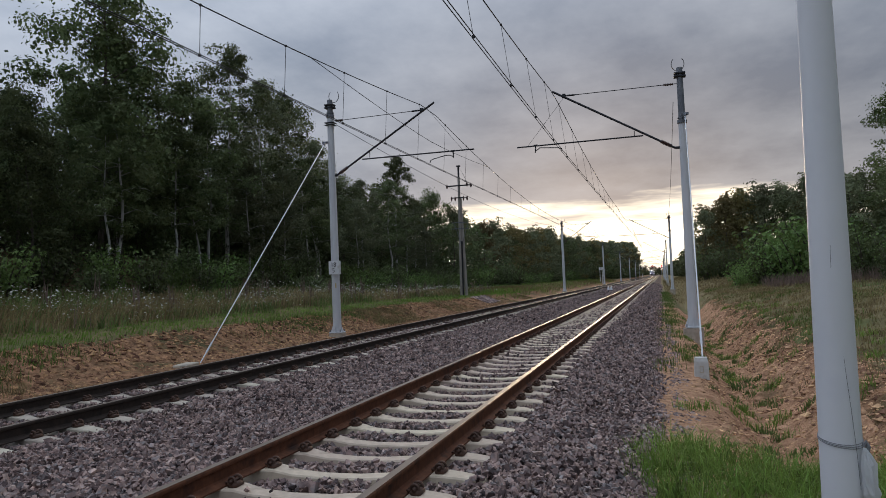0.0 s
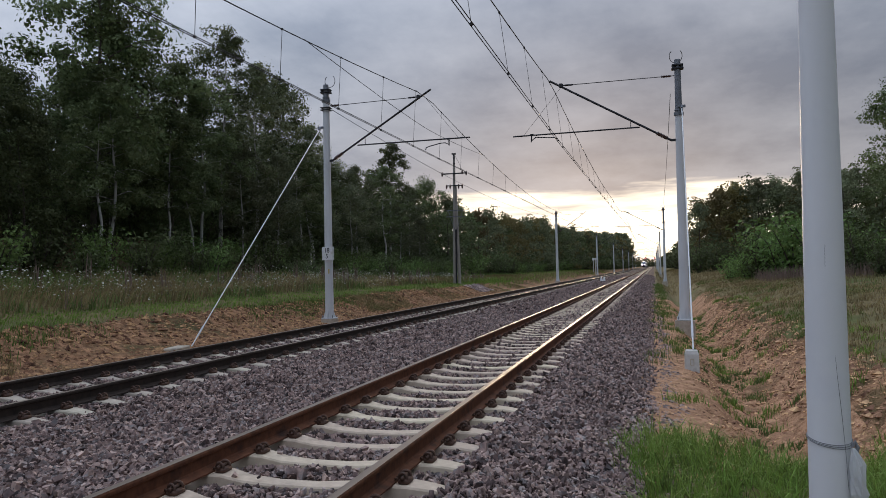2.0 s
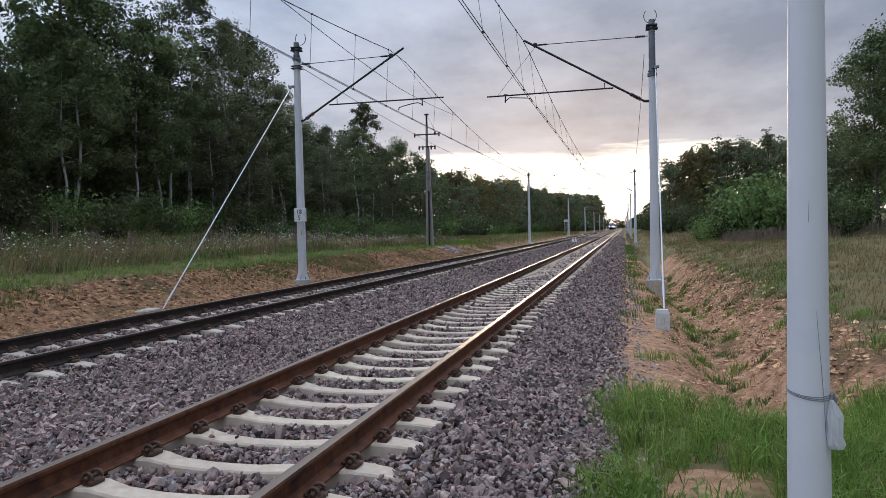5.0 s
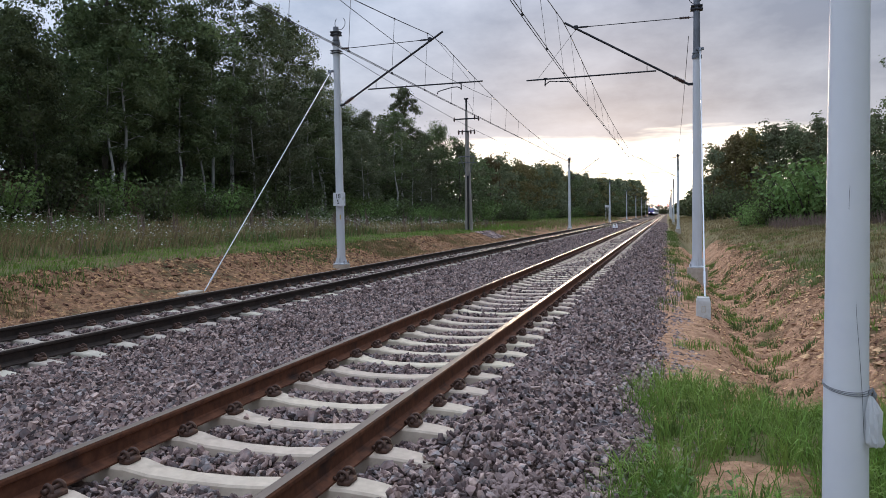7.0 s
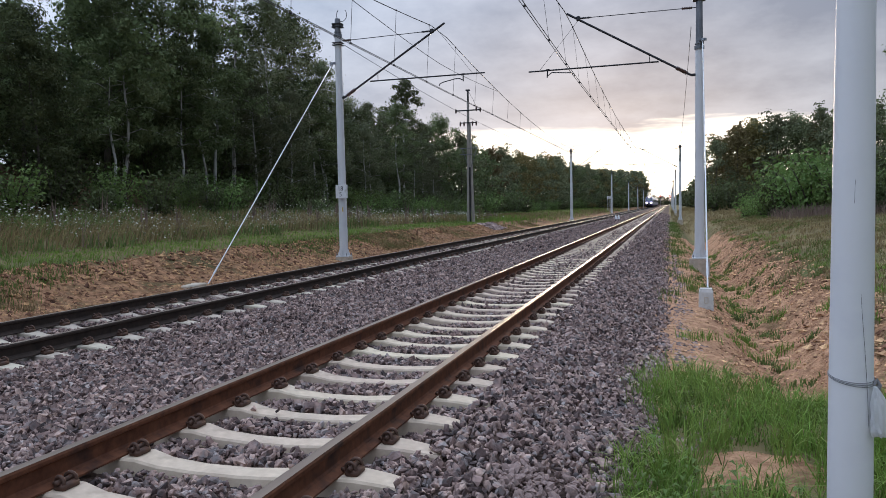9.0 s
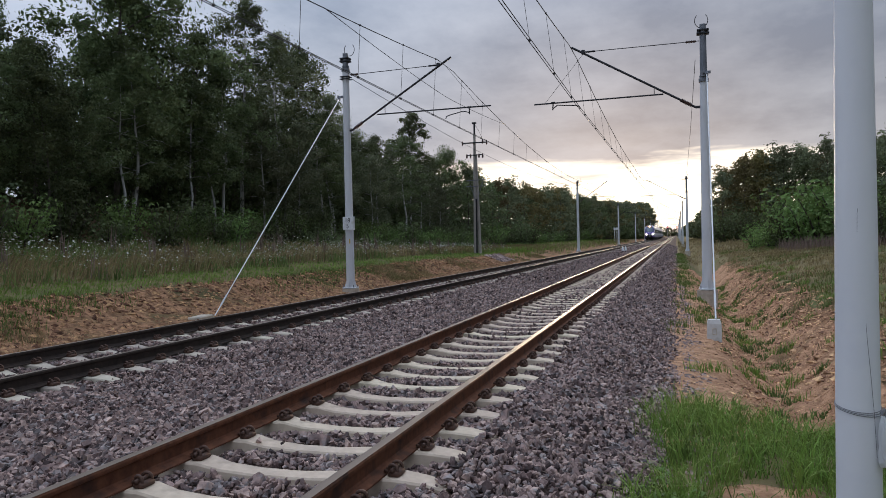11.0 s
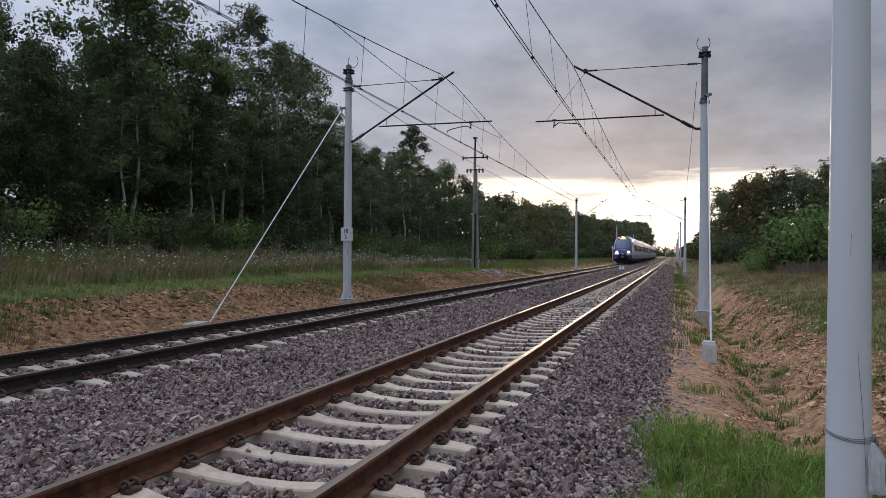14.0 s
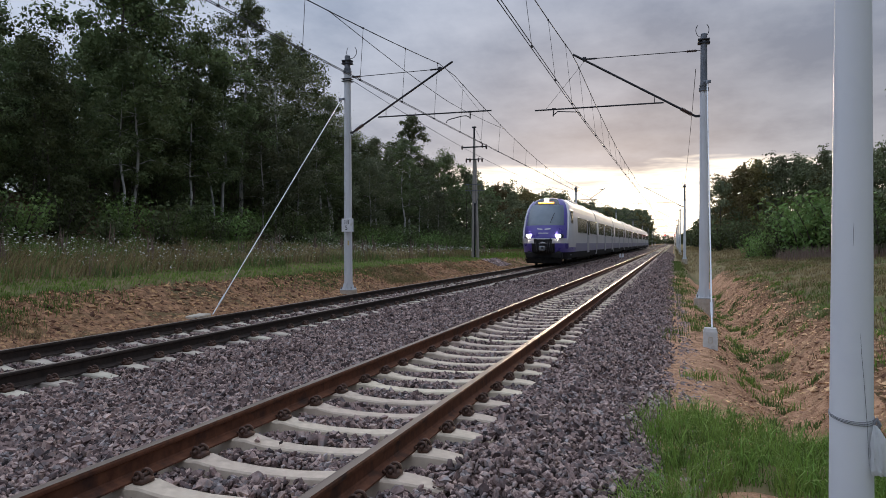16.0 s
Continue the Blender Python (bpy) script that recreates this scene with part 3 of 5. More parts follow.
def right_mast(x, y, base, top):
    m = mast(x, y, base, top, "grey conical steel mast with dark upper section and cantilever", True, -1)
    s = x - 3.5
    cantilever(m, x, -1, (3.26 + s, 5.39), (-0.41, 7.56), (-0.05, 7.38), 7.38, (2.33 + s, 5.86), (-1.64, 5.84), ((2.09, 6.04), (2.09, 5.86)), ((-1.03, 5.86), (-1.05, 5.62)),
               [(-1.05, 5.66), (-0.9, 5.77), (-0.78, 5.76), (-0.3, 5.72), (-0.2, 5.68), (-0.18, 5.60)])
    return m


def left_mast(x, y, base, top):
    m = mast(x, y, base, top, "grey conical steel mast beside the far track with cantilever", False, 1)
    s = x + 8.28
    cantilever(m, x, 1, (-8.1 + s, 5.44), (-4.42, 7.65), (-4.87, 7.43), 7.38, (-7.12 + s * 0.7, 5.93), (-3.09, 5.93), ((-6.83, 6.16), (-6.83, 5.95)), ((-3.82, 5.93), (-3.82, 5.70)),
               [(-3.82, 5.74), (-3.95, 5.80), (-4.1, 5.80), (-4.5, 5.72), (-4.62, 5.68), (-4.65, 5.60)])
    # feeder carriers below the top
    c = Shape()
    for z in (top - 0.82, top - 0.90):
        c.box((0, 0, z), (0.34, 0.3, 0.03), bevel=0.008)
    part("feeder_clamp", c, BLACK, m)
    return m


mr = right_mast(3.53, 18.0, -0.15, 7.87)
ml = left_mast(-8.28, 18.0, -0.08, 8.14)
for y in MAST_Y[1:]:
    right_mast(3.75, y, -0.2, 7.75)
    left_mast(-7.75, y, 0.0, 7.8)


def wire_run(name, ys, path, r, label, group="overhead wires", n=5):
    pts = [path(y) for y in ys]
    return tagged(part(name, Shape().tube(pts, r, n), WIRE, None, smooth=True), label, "overhead wire", group)


SPANS = [-42.0] + MAST_Y


def span_of(y):
    for a, b in zip(SPANS, SPANS[1:]):
        if y <= b:
            return a, b, (y - a) / (b - a)
    return SPANS[-2], SPANS[-1], 1.0


def messenger(x0, z0, sag, drift=0.0):
    def f(y):
        a, b, u = span_of(y)
        return (x0 + drift * (1 - abs(2 * u - 1)), y, z0 - 4 * sag * u * (1 - u))
    return f


def contact(x0, side):
    def f(y):
        a, b, u = span_of(y)
        i = SPANS.index(a)
        s0, s1 = ((0.18, -0.18) if i % 2 == 0 else (-0.18, 0.18))
        return (x0 + side * (s0 + (s1 - s0) * u), y, 5.60 - 0.03 * math.sin(math.pi * u))
    return f


def catenary(x0, side, zm, sag, xm, drift, first, step):
    ys = np.unique(np.concatenate([np.linspace(-30, 77, 60), np.linspace(77, 437, 80)]))
    ms, ct = messenger(xm, zm, sag, drift), contact(x0, side)
    wire_run("messenger_wire", ys, ms, 0.012, "dark messenger wire sagging between the masts")
    for d in (-0.03, 0.03):
        wire_run("contact_wire", ys, lambda y: (ct(y)[0] + d, y, ct(y)[2]), 0.009, "dark contact wire above the track")
    for y in np.arange(first - 8 * step, 120, step):
        if min(abs(y - m) for m in MAST_Y) < 1.0:
            continue
        a, b = Vector(ms(y)), Vector(ct(y + 0.05))
        tagged(part("dropper", Shape().tube([a, b], 0.006, 4).box(b, (0.05, 0.03, 0.05)).box(a, (0.04, 0.03, 0.04)), WIRE, None), "thin dropper wire between messenger and contact wire", "dropper", "droppers of the overhead line")


catenary(0.0, 1, 7.50, 1.25, -0.38, 0.35, 5.95, 3.3)
catenary(-4.6, 1, 7.48, 1.55, -4.63, 0.0, 5.0, 3.0)


def stitch(xm, zm, sag, y0):
    """The stitch wire that hangs under the messenger at a mast, with its own droppers."""
    ms = messenger(xm, zm, sag)
    za = ms(y0 - 9)[2]
    pts = [(xm + 0.02, y0 + d, za - 0.36 * (1 - (abs(d) / 9) ** 1.5)) for d in np.linspace(-9, 9, 13)]
    tagged(part("stitch_wire", Shape().tube(pts, 0.008, 4), WIRE, None, smooth=True), "thin stitch wire hanging under the messenger at the mast", "overhead wire", "overhead wires")


for y in MAST_Y[:4]:
    stitch(-4.63, 7.48, 1.55, y)
ms = messenger(0, 7.3, 0.9)
wire_run("feeder_wire", np.concatenate([np.linspace(18.2, 77, 24), np.linspace(83, 437, 50)]), lambda y: (-8.15 + min((y - 18) / 59, 1) * 0.4, y, ms(y)[2]), 0.010, "dark feeder cable along the mast tops")
mt = messenger(0, 6.85, 1.1)
wire_run("feeder_wire", np.concatenate([np.linspace(18.1, 77, 24), np.linspace(83, 437, 50)]), lambda y: (3.30 + min((y - 18) / 59, 1) * 0.25, y, mt(y)[2] + min((y - 18) / 59, 1) * 0.6), 0.009, "dark feeder cable along the mast tops")

# cross tie from the bracket clamp to the end of the registration tube
part("tie_wire", Shape().tube([(-0.05 - 3.5, 0, 7.36), (-1.30 - 3.5, 0, 5.88)], 0.006, 4), WIRE, mr)
part("tie_wire", Shape().tube([(-4.65 + 8.28, 0, 7.42), (-3.5 + 8.28, 0, 5.95)], 0.006, 4), WIRE, ml)


def guy(foot, head, label, r=0.02):
    g = thing("guy_rod", pose(*foot), label, "guy wire", "guys of the masts")
    f, h = Vector(foot), Vector(head)
    d = h - f
    part("rod", Shape().tube([(0, 0, 0), d], r, 8), WHITE, g, smooth=True)
    part("turnbuckle", Shape().tube([d * 0.03, d * 0.035, d * 0.065, d * 0.07], [0.015, 0.023, 0.023, 0.015], 8), GALV, g)
    part("top_eye", Shape().tube([d * 0.985, d], 0.045, 8).box(d, (0.22, 0.06, 0.08), bevel=0.01), DARK_GALV, g)
    return g


guy((-8.22, 9.9, -0.2), (-8.46, 17.9, 6.62), "white guy rod from the mast down to its anchor slab", 0.015)
guy((3.34, 9.0, -0.06), (3.62, 17.9, 6.4), "white guy rod from the mast down to a concrete block", 0.016)
slab = thing("anchor_slab", pose(-8.3, 9.45, -0.27, 0, 0, 12), "flat pale concrete anchor slab on the ground", "concrete slab")
part("slab", Shape().box((0, 0, 0.05), (0.34, 0.75, 0.12), bevel=0.02), OLD_CONCRETE, slab)
block = thing("anchor_block", pose(3.31, 9.0, -0.5), "pale concrete anchor block with rounded top", "concrete block")
bs = Shape()
bs.add([(sx * w, sy * w * 0.9, z) for w, z in ((0.135, -0.35), (0.125, 0.36), (0.105, 0.43)) for sx, sy in ((-1, -1), (1, -1), (1, 1), (-1, 1))],
       [(k * 4 + i, k * 4 + (i + 1) % 4, k * 4 + 4 + (i + 1) % 4, k * 4 + 4 + i) for k in range(2) for i in range(4)] + [(8, 9, 10, 11), (3, 2, 1, 0)])
part("body", bs, WHITE_CONCRETE, block)
fr = Shape()
for cx, cz, sx, sz in ((0, 0.27, 0.07, 0.012), (0, 0.16, 0.07, 0.012), (-0.03, 0.215, 0.012, 0.11), (0.03, 0.215, 0.012, 0.11)):
    fr.box((cx, -0.118, cz), (sx, 0.012, sz))
part("plate", fr, OLD_CONCRETE, block, "recessed grey plate outline")

# kilometre plate on the left mast
plate = thing("kilometre_plate", pose(-8.28, 17.8, 2.19, 0, 0, -8), "white kilometre plate with black numbers on the mast", "sign")
part("panel", Shape().box((0.06, -0.03, 0), (0.42, 0.012, 0.46), bevel=0.004), WHITE, plate)
part("side_panel", Shape().box((0.27, 0.02, 0), (0.012, 0.1, 0.46)), WHITE, plate)
part("strap", Shape().box((0, 0.0, 0.12), (0.3, 0.03, 0.03)), DARK_GALV, plate)
for text, z in (("18", 0.1), ("5", -0.1)):
    cu = bpy.data.curves.new("digits", "FONT")
    cu.body, cu.size, cu.align_x, cu.align_y, cu.extrude = text, 0.22, "CENTER", "CENTER", 0.002
    tmp = new("digits", cu)
    me = bpy.data.meshes.new_from_object(tmp.evaluated_get(bpy.context.evaluated_depsgraph_get()))
    bpy.data.objects.remove(tmp)
    me.materials.append(INK)
    part("digits", me, None, plate, "black digits", at=pose(0.05, -0.04, z, 90))
part("reflector_patch", Shape().box((8.28 - 8.17, -0.02, -0.62), (0.04, 0.01, 0.16)), YELLOW, plate, "faded yellow patch below the plate")

# the old concrete line pole with its crossarms
lp = thing("line_pole", pose(-11.4, 47, 0.3), "old double concrete pole with crossarms and insulators", "utility pole")
part("post", Shape().tube([(-0.13, 0, -0.3), (-0.02, 0, 9.0)], [0.14, 0.09], 8), POLE_CONCRETE, lp)
part("post", Shape().tube([(0.22, 0.05, -0.3), (0.06, 0.02, 7.5)], [0.13, 0.085], 8), POLE_CONCRETE, lp)
part("cable", Shape().tube([(0.02, -0.14, -0.2), (0.06, -0.13, 4.2)], 0.06, 6), BLACK, lp, "black cable cover")
part("pole_head", Shape().tube([(-0.02, 0, 8.9), (-0.02, 0, 9.85)], 0.07, 8).box((-0.02, 0, 9.82), (0.3, 0.16, 0.1)), BLACK, lp)
part("crossarm", Shape().box((0, -0.1, 8.35), (1.95, 0.09, 0.09), bevel=0.01), BLACK, lp)
part("crossarm", Shape().box((0, -0.1, 7.45), (1.2, 0.07, 0.07), bevel=0.01), BLACK, lp)
part("crossarm", Shape().box((0.05, -0.1, 5.6), (1.5, 0.05, 0.05), bevel=0.01), DARK_GALV, lp)
part("crossarm", Shape().box((0.05, -0.1, 5.15), (1.5, 0.05, 0.05), bevel=0.01), DARK_GALV, lp)
for x, z in ((-0.92, 8.3), (0.92, 8.3), (0.62, 8.4), (-0.6, 7.35), (-0.32, 7.35), (0.32, 7.35), (0.6, 7.35)):
    part("insulator", Shape().tube([(x, -0.1, z - 0.14), (x, -0.1, z - 0.02), (x, -0.1, z + 0.1), (x, -0.1, z + 0.2)], [0.03, 0.07, 0.06, 0.03], 8), CERAMIC, lp)
for sx in (-0.5, 0.6):
    part("brace", Shape().tube([(sx, -0.12, 5.6), (0.05, -0.1, 3.9)], 0.02, 5), DARK_GALV, lp)
part("jumper", Shape().tube([(0.0, -0.1, 9.8), (0.35, -0.15, 9.2), (0.62, -0.1, 8.6)], 0.012, 4), WIRE, lp)

# small things along the line
for sx, sy in ((-2.35, 68.0), (-2.1, 68.3)):
    q = thing("track_marker", pose(sx, sy, -0.1), "small white pointed marker on a dark stand between the tracks", "marker", "markers between the tracks")
    part("stand", Shape().tube([(0, 0, -0.05), (0, 0, 0.25)], 0.05, 6), BLACK, q)
    part("hood", Shape().tube([(0, 0, 0.22), (0, 0, 0.45), (0, 0, 0.65)], [0.17, 0.12, 0.03], 4), WHITE, q)
for d in (0, 0.45):
    q = thing("boundary_post", pose(-9.5 + d, 150, float(ground_z(-9.5, 150))), "slim white post with a small white board", "post", "white posts")
    part("post", Shape().tube([(0, 0, -0.3), (0, 0, 3.0)], 0.06, 6), WHITE, q)
    part("board", Shape().box((0, -0.07, 3.0), (0.4, 0.03, 0.5), bevel=0.01), WHITE, q)


def signal(x, y):
    q = thing("light_signal", pose(x, y, -0.2), "tall signal post showing a red light", "railway signal", "red signals")
    part("mast", Shape().tube([(0, 0, -0.3), (0, 0, 5.4)], 0.08, 8), GALV, q)
    part("head", Shape().box((0, 0, 5.9), (0.6, 0.2, 1.6), bevel=0.05), BLACK, q)
    part("hood", Shape().tube([(0, -0.1, 5.8), (0, -0.35, 5.8)], 0.22, 10, caps=False), BLACK, q)
    part("lamp", Shape().tube([(0, -0.12, 5.8), (0, -0.16, 5.8)], 0.17, 12), RED_LAMP, q, "glowing red lamp")


signal(-2.1, 430.0)
signal(2.9, 430.0)


# ---- trees ----
def leaf_cloud(centres, spread, count, size, r):
    """Folded leaf pairs on the outer shells of clumps round given centres: (verts, faces)."""
    idx = r.integers(0, len(centres), count)
    out = r.normal(0, 1, (count, 3))
    out /= np.linalg.norm(out, axis=1)[:, None] + 1e-9
    reach = np.where(r.uniform(0, 1, (count, 1)) < 0.8, r.uniform(0.72, 1.1, (count, 1)), r.uniform(1.0, 1.6, (count, 1)))
    # twigs hang: lower halves are drawn out a little
    flat = np.where(out[:, 2:] > 0, 0.62, 0.8)
    c = centres[idx] + out * reach * spread[idx][:, None] * np.concatenate([np.ones((count, 2)), flat], 1)
    nrm = out * 1.0 + np.array([0, 0, 0.25]) + r.normal(0, 0.33, (count, 3))
    nrm /= np.linalg.norm(nrm, axis=1)[:, None]
    a = np.cross(nrm, r.normal(0, 1, (count, 3)))
    a /= np.linalg.norm(a, axis=1)[:, None] + 1e-9
    b = np.cross(nrm, a)
    s = size * r.uniform(0.55, 1.35, (count, 1))
    w = s * r.uniform(0.4, 0.75, (count, 1))
    verts = np.stack([c - a * s * 0.5, c + b * w * 0.5, c + a * s * 0.5, c - b * w * 0.5 + np.cross(a, b) * s * 0.15], 1).reshape(-1, 3)
    faces = np.arange(count * 4).reshape(-1, 4)
    return verts, faces


def make_tree(name, seed, height, radius, leaves, size, bark, leaf, label, first=0.3, droop=0.2, clump=0.5, limbs=16, lean=0.03):
    r = np.random.default_rng(seed)
    t = thing(name, pose(0, 0, -200), label, "tree", "trees of the wood")
    n = 8
    zs = np.linspace(-0.3, height, n)
    wob = np.cumsum(r.normal(0, 1, (n, 2)), 0) * lean * height / n * 2
    wob -= wob[0]
    trunk = [Vector((wob[i, 0], wob[i, 1], zs[i])) for i in range(n)]
    r0 = height * 0.0105
    s = Shape().tube(trunk, [r0 * (1 - 0.93 * i / (n - 1)) for i in range(n)], 7)
    centres, spread = [], []
    for k in range(limbs):
        u = first + (1 - first) * (k + r.uniform(0, 0.8)) / limbs
        i = min(int(u * (n - 1)), n - 2)
        base = trunk[i].lerp(trunk[i + 1], u * (n - 1) - i)
        az = k * 2.4 + r.uniform(-0.5, 0.5)
        prof = math.sin(math.pi * min(max((u - first) / (1 - first) * 0.8 + 0.2, 0.05), 0.97)) ** 0.7
        ln = radius * prof * r.uniform(0.65, 1.2)
        d = Vector((math.cos(az), math.sin(az), 0))
        pts = [base]
        for q in (0.35, 0.7, 1.0):
            pts.append(base + d * ln * q + Vector((r.normal(0, 0.08) * ln, r.normal(0, 0.08) * ln, ln * (0.55 * q - droop * 2.2 * q * q))))
        s.tube(pts, [r0 * 0.34 * (1 - u * 0.6), r0 * 0.24 * (1 - u * 0.6), r0 * 0.13, r0 * 0.05], 4, caps=False)
        for q in range(5):
            v = 0.35 + 0.65 * q / 4
            j = min(int(v * 3), 2)
            p = pts[j].lerp(pts[j + 1], v * 3 - j) + Vector(r.normal(0, 0.12 * radius, 3))
            centres.append(p)
            spread.append(clump * r.uniform(0.5, 1.1))
    for q in range(5):
        centres.append(trunk[-1] - Vector((r.normal(0, 0.2), r.normal(0, 0.2), q * height * 0.035)))
        spread.append(clump * 0.6)
    part("trunk", s, bark, t, smooth=True)
    v, f = leaf_cloud(np.array([tuple(c) for c in centres]), np.array(spread), leaves, size, r)
    part("crown", raw_mesh("crown", v, f, leaf), None, t)
    return t


def make_bush(name, seed, height, radius, leaves, size, leaf, label, category="bush", group="undergrowth"):
    r = np.random.default_rng(seed)
    t = thing(name, pose(0, 0, -200), label, category, group)
    s = Shape()
    centres, spread = [], []
    for k in range(9):
        az = k * 2.4
        tip = Vector((math.cos(az) * radius * r.uniform(0.2, 0.9), math.sin(az) * radius * r.uniform(0.2, 0.9), height * r.uniform(0.55, 1.0)))
        s.tube([(0, 0, -0.1), tip * 0.5 + Vector((0, 0, 0.1)), tip], [0.03, 0.02, 0.008], 4, caps=False)
        for q in (0.25, 0.5, 0.75, 1.0):
            centres.append(tip * q)
            spread.append(radius * 0.3)
    part("stem", s, DARK_BARK, t)
    v, f = leaf_cloud(np.array([tuple(c) for c in centres]), np.array(spread), leaves, size, r)
    v[:, 2] = np.maximum(v[:, 2], 0.02)
    part("foliage", raw_mesh("foliage", v, f, leaf), None, t)
    return t


BIRCH_LABEL = "tall birch with pale trunk and dark green crown"
near_protos = [make_tree("birch_tree", 11, 13.0, 2.6, 13000, 0.16, BARK, LEAF, BIRCH_LABEL, 0.32, 0.30, 0.55, 22),
               make_tree("birch_tree", 12, 11.5, 2.35, 11500, 0.157, BARK, LEAF, BIRCH_LABEL, 0.30, 0.28, 0.53, 20, lean=0.05),
               make_tree("broadleaf_tree", 13, 12.5, 3.0, 15000, 0.165, DARK_BARK, LEAF_DARK, "broad dark green deciduous tree at the wood's edge", 0.28, 0.12, 0.72, 24),
               make_tree("broadleaf_tree", 14, 10.0, 2.7, 12500, 0.165, DARK_BARK, LEAF_DARK, "dark green deciduous tree at the wood's edge", 0.26, 0.15, 0.70, 22),
               make_tree("birch_tree", 15, 9.0, 2.1, 8000, 0.148, BARK, LEAF, "slender birch with pale trunk and hanging twigs", 0.38, 0.32, 0.5, 16, lean=0.06)]
near_protos.append(make_tree("broadleaf_tree", 16, 11.0, 2.7, 12000, 0.165, BARK, LEAF_HAZED, "grey-green deciduous tree at the wood's edge", 0.24, 0.2, 0.66, 22))
far_protos = [make_tree("broadleaf_tree", 21, 11.0, 3.2, 2400, 0.38, DARK_BARK, LEAF_HAZED, "distant tree beside the line, haze put into its grey-green leaves", 0.12, 0.15, 0.95, 14),
              make_tree("broadleaf_tree", 22, 9.5, 2.9, 2200, 0.37, DARK_BARK, LEAF, "distant green tree beside the line", 0.12, 0.18, 0.9, 13),
              make_tree("broadleaf_tree", 23, 10.5, 3.0, 2300, 0.38, DARK_BARK, LEAF_AUTUMN, "distant tree with browning leaves beside the line", 0.12, 0.15, 0.9, 13)]
mid_protos = [make_tree("broadleaf_tree", 41, 12.5, 2.9, 2600, 0.36, DARK_BARK, LEAF_DARK, "tall dark green tree inside the wood", 0.15, 0.15, 0.7, 18),
              make_tree("birch_tree", 42, 12.0, 2.5, 2300, 0.35, BARK, LEAF, "tall birch inside the wood", 0.25, 0.25, 0.6, 16)]
tiny_protos = [make_tree("broadleaf_tree", 51, 11.0, 3.4, 300, 0.95, DARK_BARK, LEAF_HAZED, "far tree", 0.12, 0.12, 0.85, 9),
               make_tree("broadleaf_tree", 52, 10.0, 3.2, 300, 0.95, DARK_BARK, LEAF_AUTUMN, "far tree", 0.12, 0.12, 0.85, 9)]
bush_protos = [make_bush("bush", 31, 1.5, 1.2, 1150, 0.13, LEAF_BUSH, "leafy green bush at the edge of the wood"),
               make_bush("bush", 32, 2.2, 1.5, 1050, 0.16, LEAF_DARK, "dark green shrub at the edge of the wood"),
               make_bush("bush", 33, 1.1, 1.1, 640, 0.145, LEAF, "low green bush in the meadow's edge")]
tiny_bush = make_bush("bush", 34, 2.2, 1.5, 260, 0.36, LEAF_DARK, "far bush")


def bake(name, label, rows):
    """Many far trees or bushes as one mesh; rows of (model, x, y, scale)."""
    vs, fs, ms, mats = [], [], [], []
    n = 0
    for p, x, y, s in rows:
        a = random.uniform(0, 2 * math.pi)
        rot = np.array([[math.cos(a), -math.sin(a), 0], [math.sin(a), math.cos(a), 0], [0, 0, 1]]) * s
        for o in p.children:
            me = o.data
            co = np.empty(len(me.vertices) * 3, np.float32)
            me.vertices.foreach_get("co", co)
            f = np.array([tuple(q.vertices) for q in me.polygons if len(q.vertices) == 4]) if o.name not in QUADS else QUADS[o.name]
            QUADS[o.name] = f
            if me.materials[0] not in mats:
                mats.append(me.materials[0])
            vs.append(co.reshape(-1, 3) @ rot.T + np.array([x, y, float(ground_z(x, y)) - 0.1]))
            fs.append(f + n)
            ms.append(np.full(len(f), mats.index(me.materials[0])))
            n += len(me.vertices)
    return tagged(part(name, raw_mesh(name, np.concatenate(vs), np.concatenate(fs), mats, np.concatenate(ms)), None), label, "wood", kind="stuff")


QUADS = {}


def plant(protos, x, y, scale=None, i=None, sink=0.1):
    p = protos[i if i is not None else random.randrange(len(protos))]
    s = scale or random.uniform(0.85, 1.1)
    z = float(ground_z(x, y)) - sink
    p.scale = (s, s, s)
    return copy_thing(p, pose(x, y, z, 0, 0, random.uniform(0, 360)))


random.seed(8)
# the wood's edge, where its trees can be told apart: place, kind and size
EDGE = [(-20.5, 13.4, 2, 0.66), (-20.8, 16.8, 3, 0.68), (-20.6, 20.6, 2, 1.17), (-21.4, 22.9, 3, 1.12), (-20.6, 26.4, 3, 0.98), (-20.8, 30.6, 0, 0.99), (-20.8, 34.4, 5, 1.08), (-21.0, 37.6, 2, 0.95), (-20.2, 41.4, 5, 0.90), (-20.7, 46.2, 3, 0.80),
        (-20.6, 50.5, 5, 0.78), (-20.6, 58.8, 1, 1.04), (-21.0, 64.5, 5, 0.78), (-20.5, 69.0, 3, 0.98),
        (-18.8, 19.0, 4, 0.78), (-18.9, 19.7, 1, 0.72), (-19.1, 23.8, 4, 0.80), (-19.0, 25.5, 4, 0.72), (-19.3, 26.9, 1, 0.80), (-19.0, 30.0, 5, 0.60), (-19.1, 37.5, 4, 0.9), (-19.2, 38.7, 4, 0.85), (-18.7, 33.5, 5, 0.62), (-18.8, 44.5, 5, 0.58), (-19.0, 52.3, 4, 1.0), (-18.6, 15.0, 3, 0.6), (-18.8, 56.0, 5, 0.55), (-18.6, 61.0, 5, 0.5), (-18.4, 11.0, 3, 0.6)]
for x, y, i, s in EDGE:
    plant(near_protos, x, y, s, i)
for row, x0 in enumerate((-24.5, -28.5, -33.0)):
    for y in np.arange(4 + row * 3, 70 + row * 14, 3.4 + row * 0.5):
        plant(mid_protos, x0 + random.uniform(-1.2, 1.2), y + random.uniform(-1.2, 1.2), random.uniform(0.6, 0.82) * (0.8 if y < 22 else 1.0))
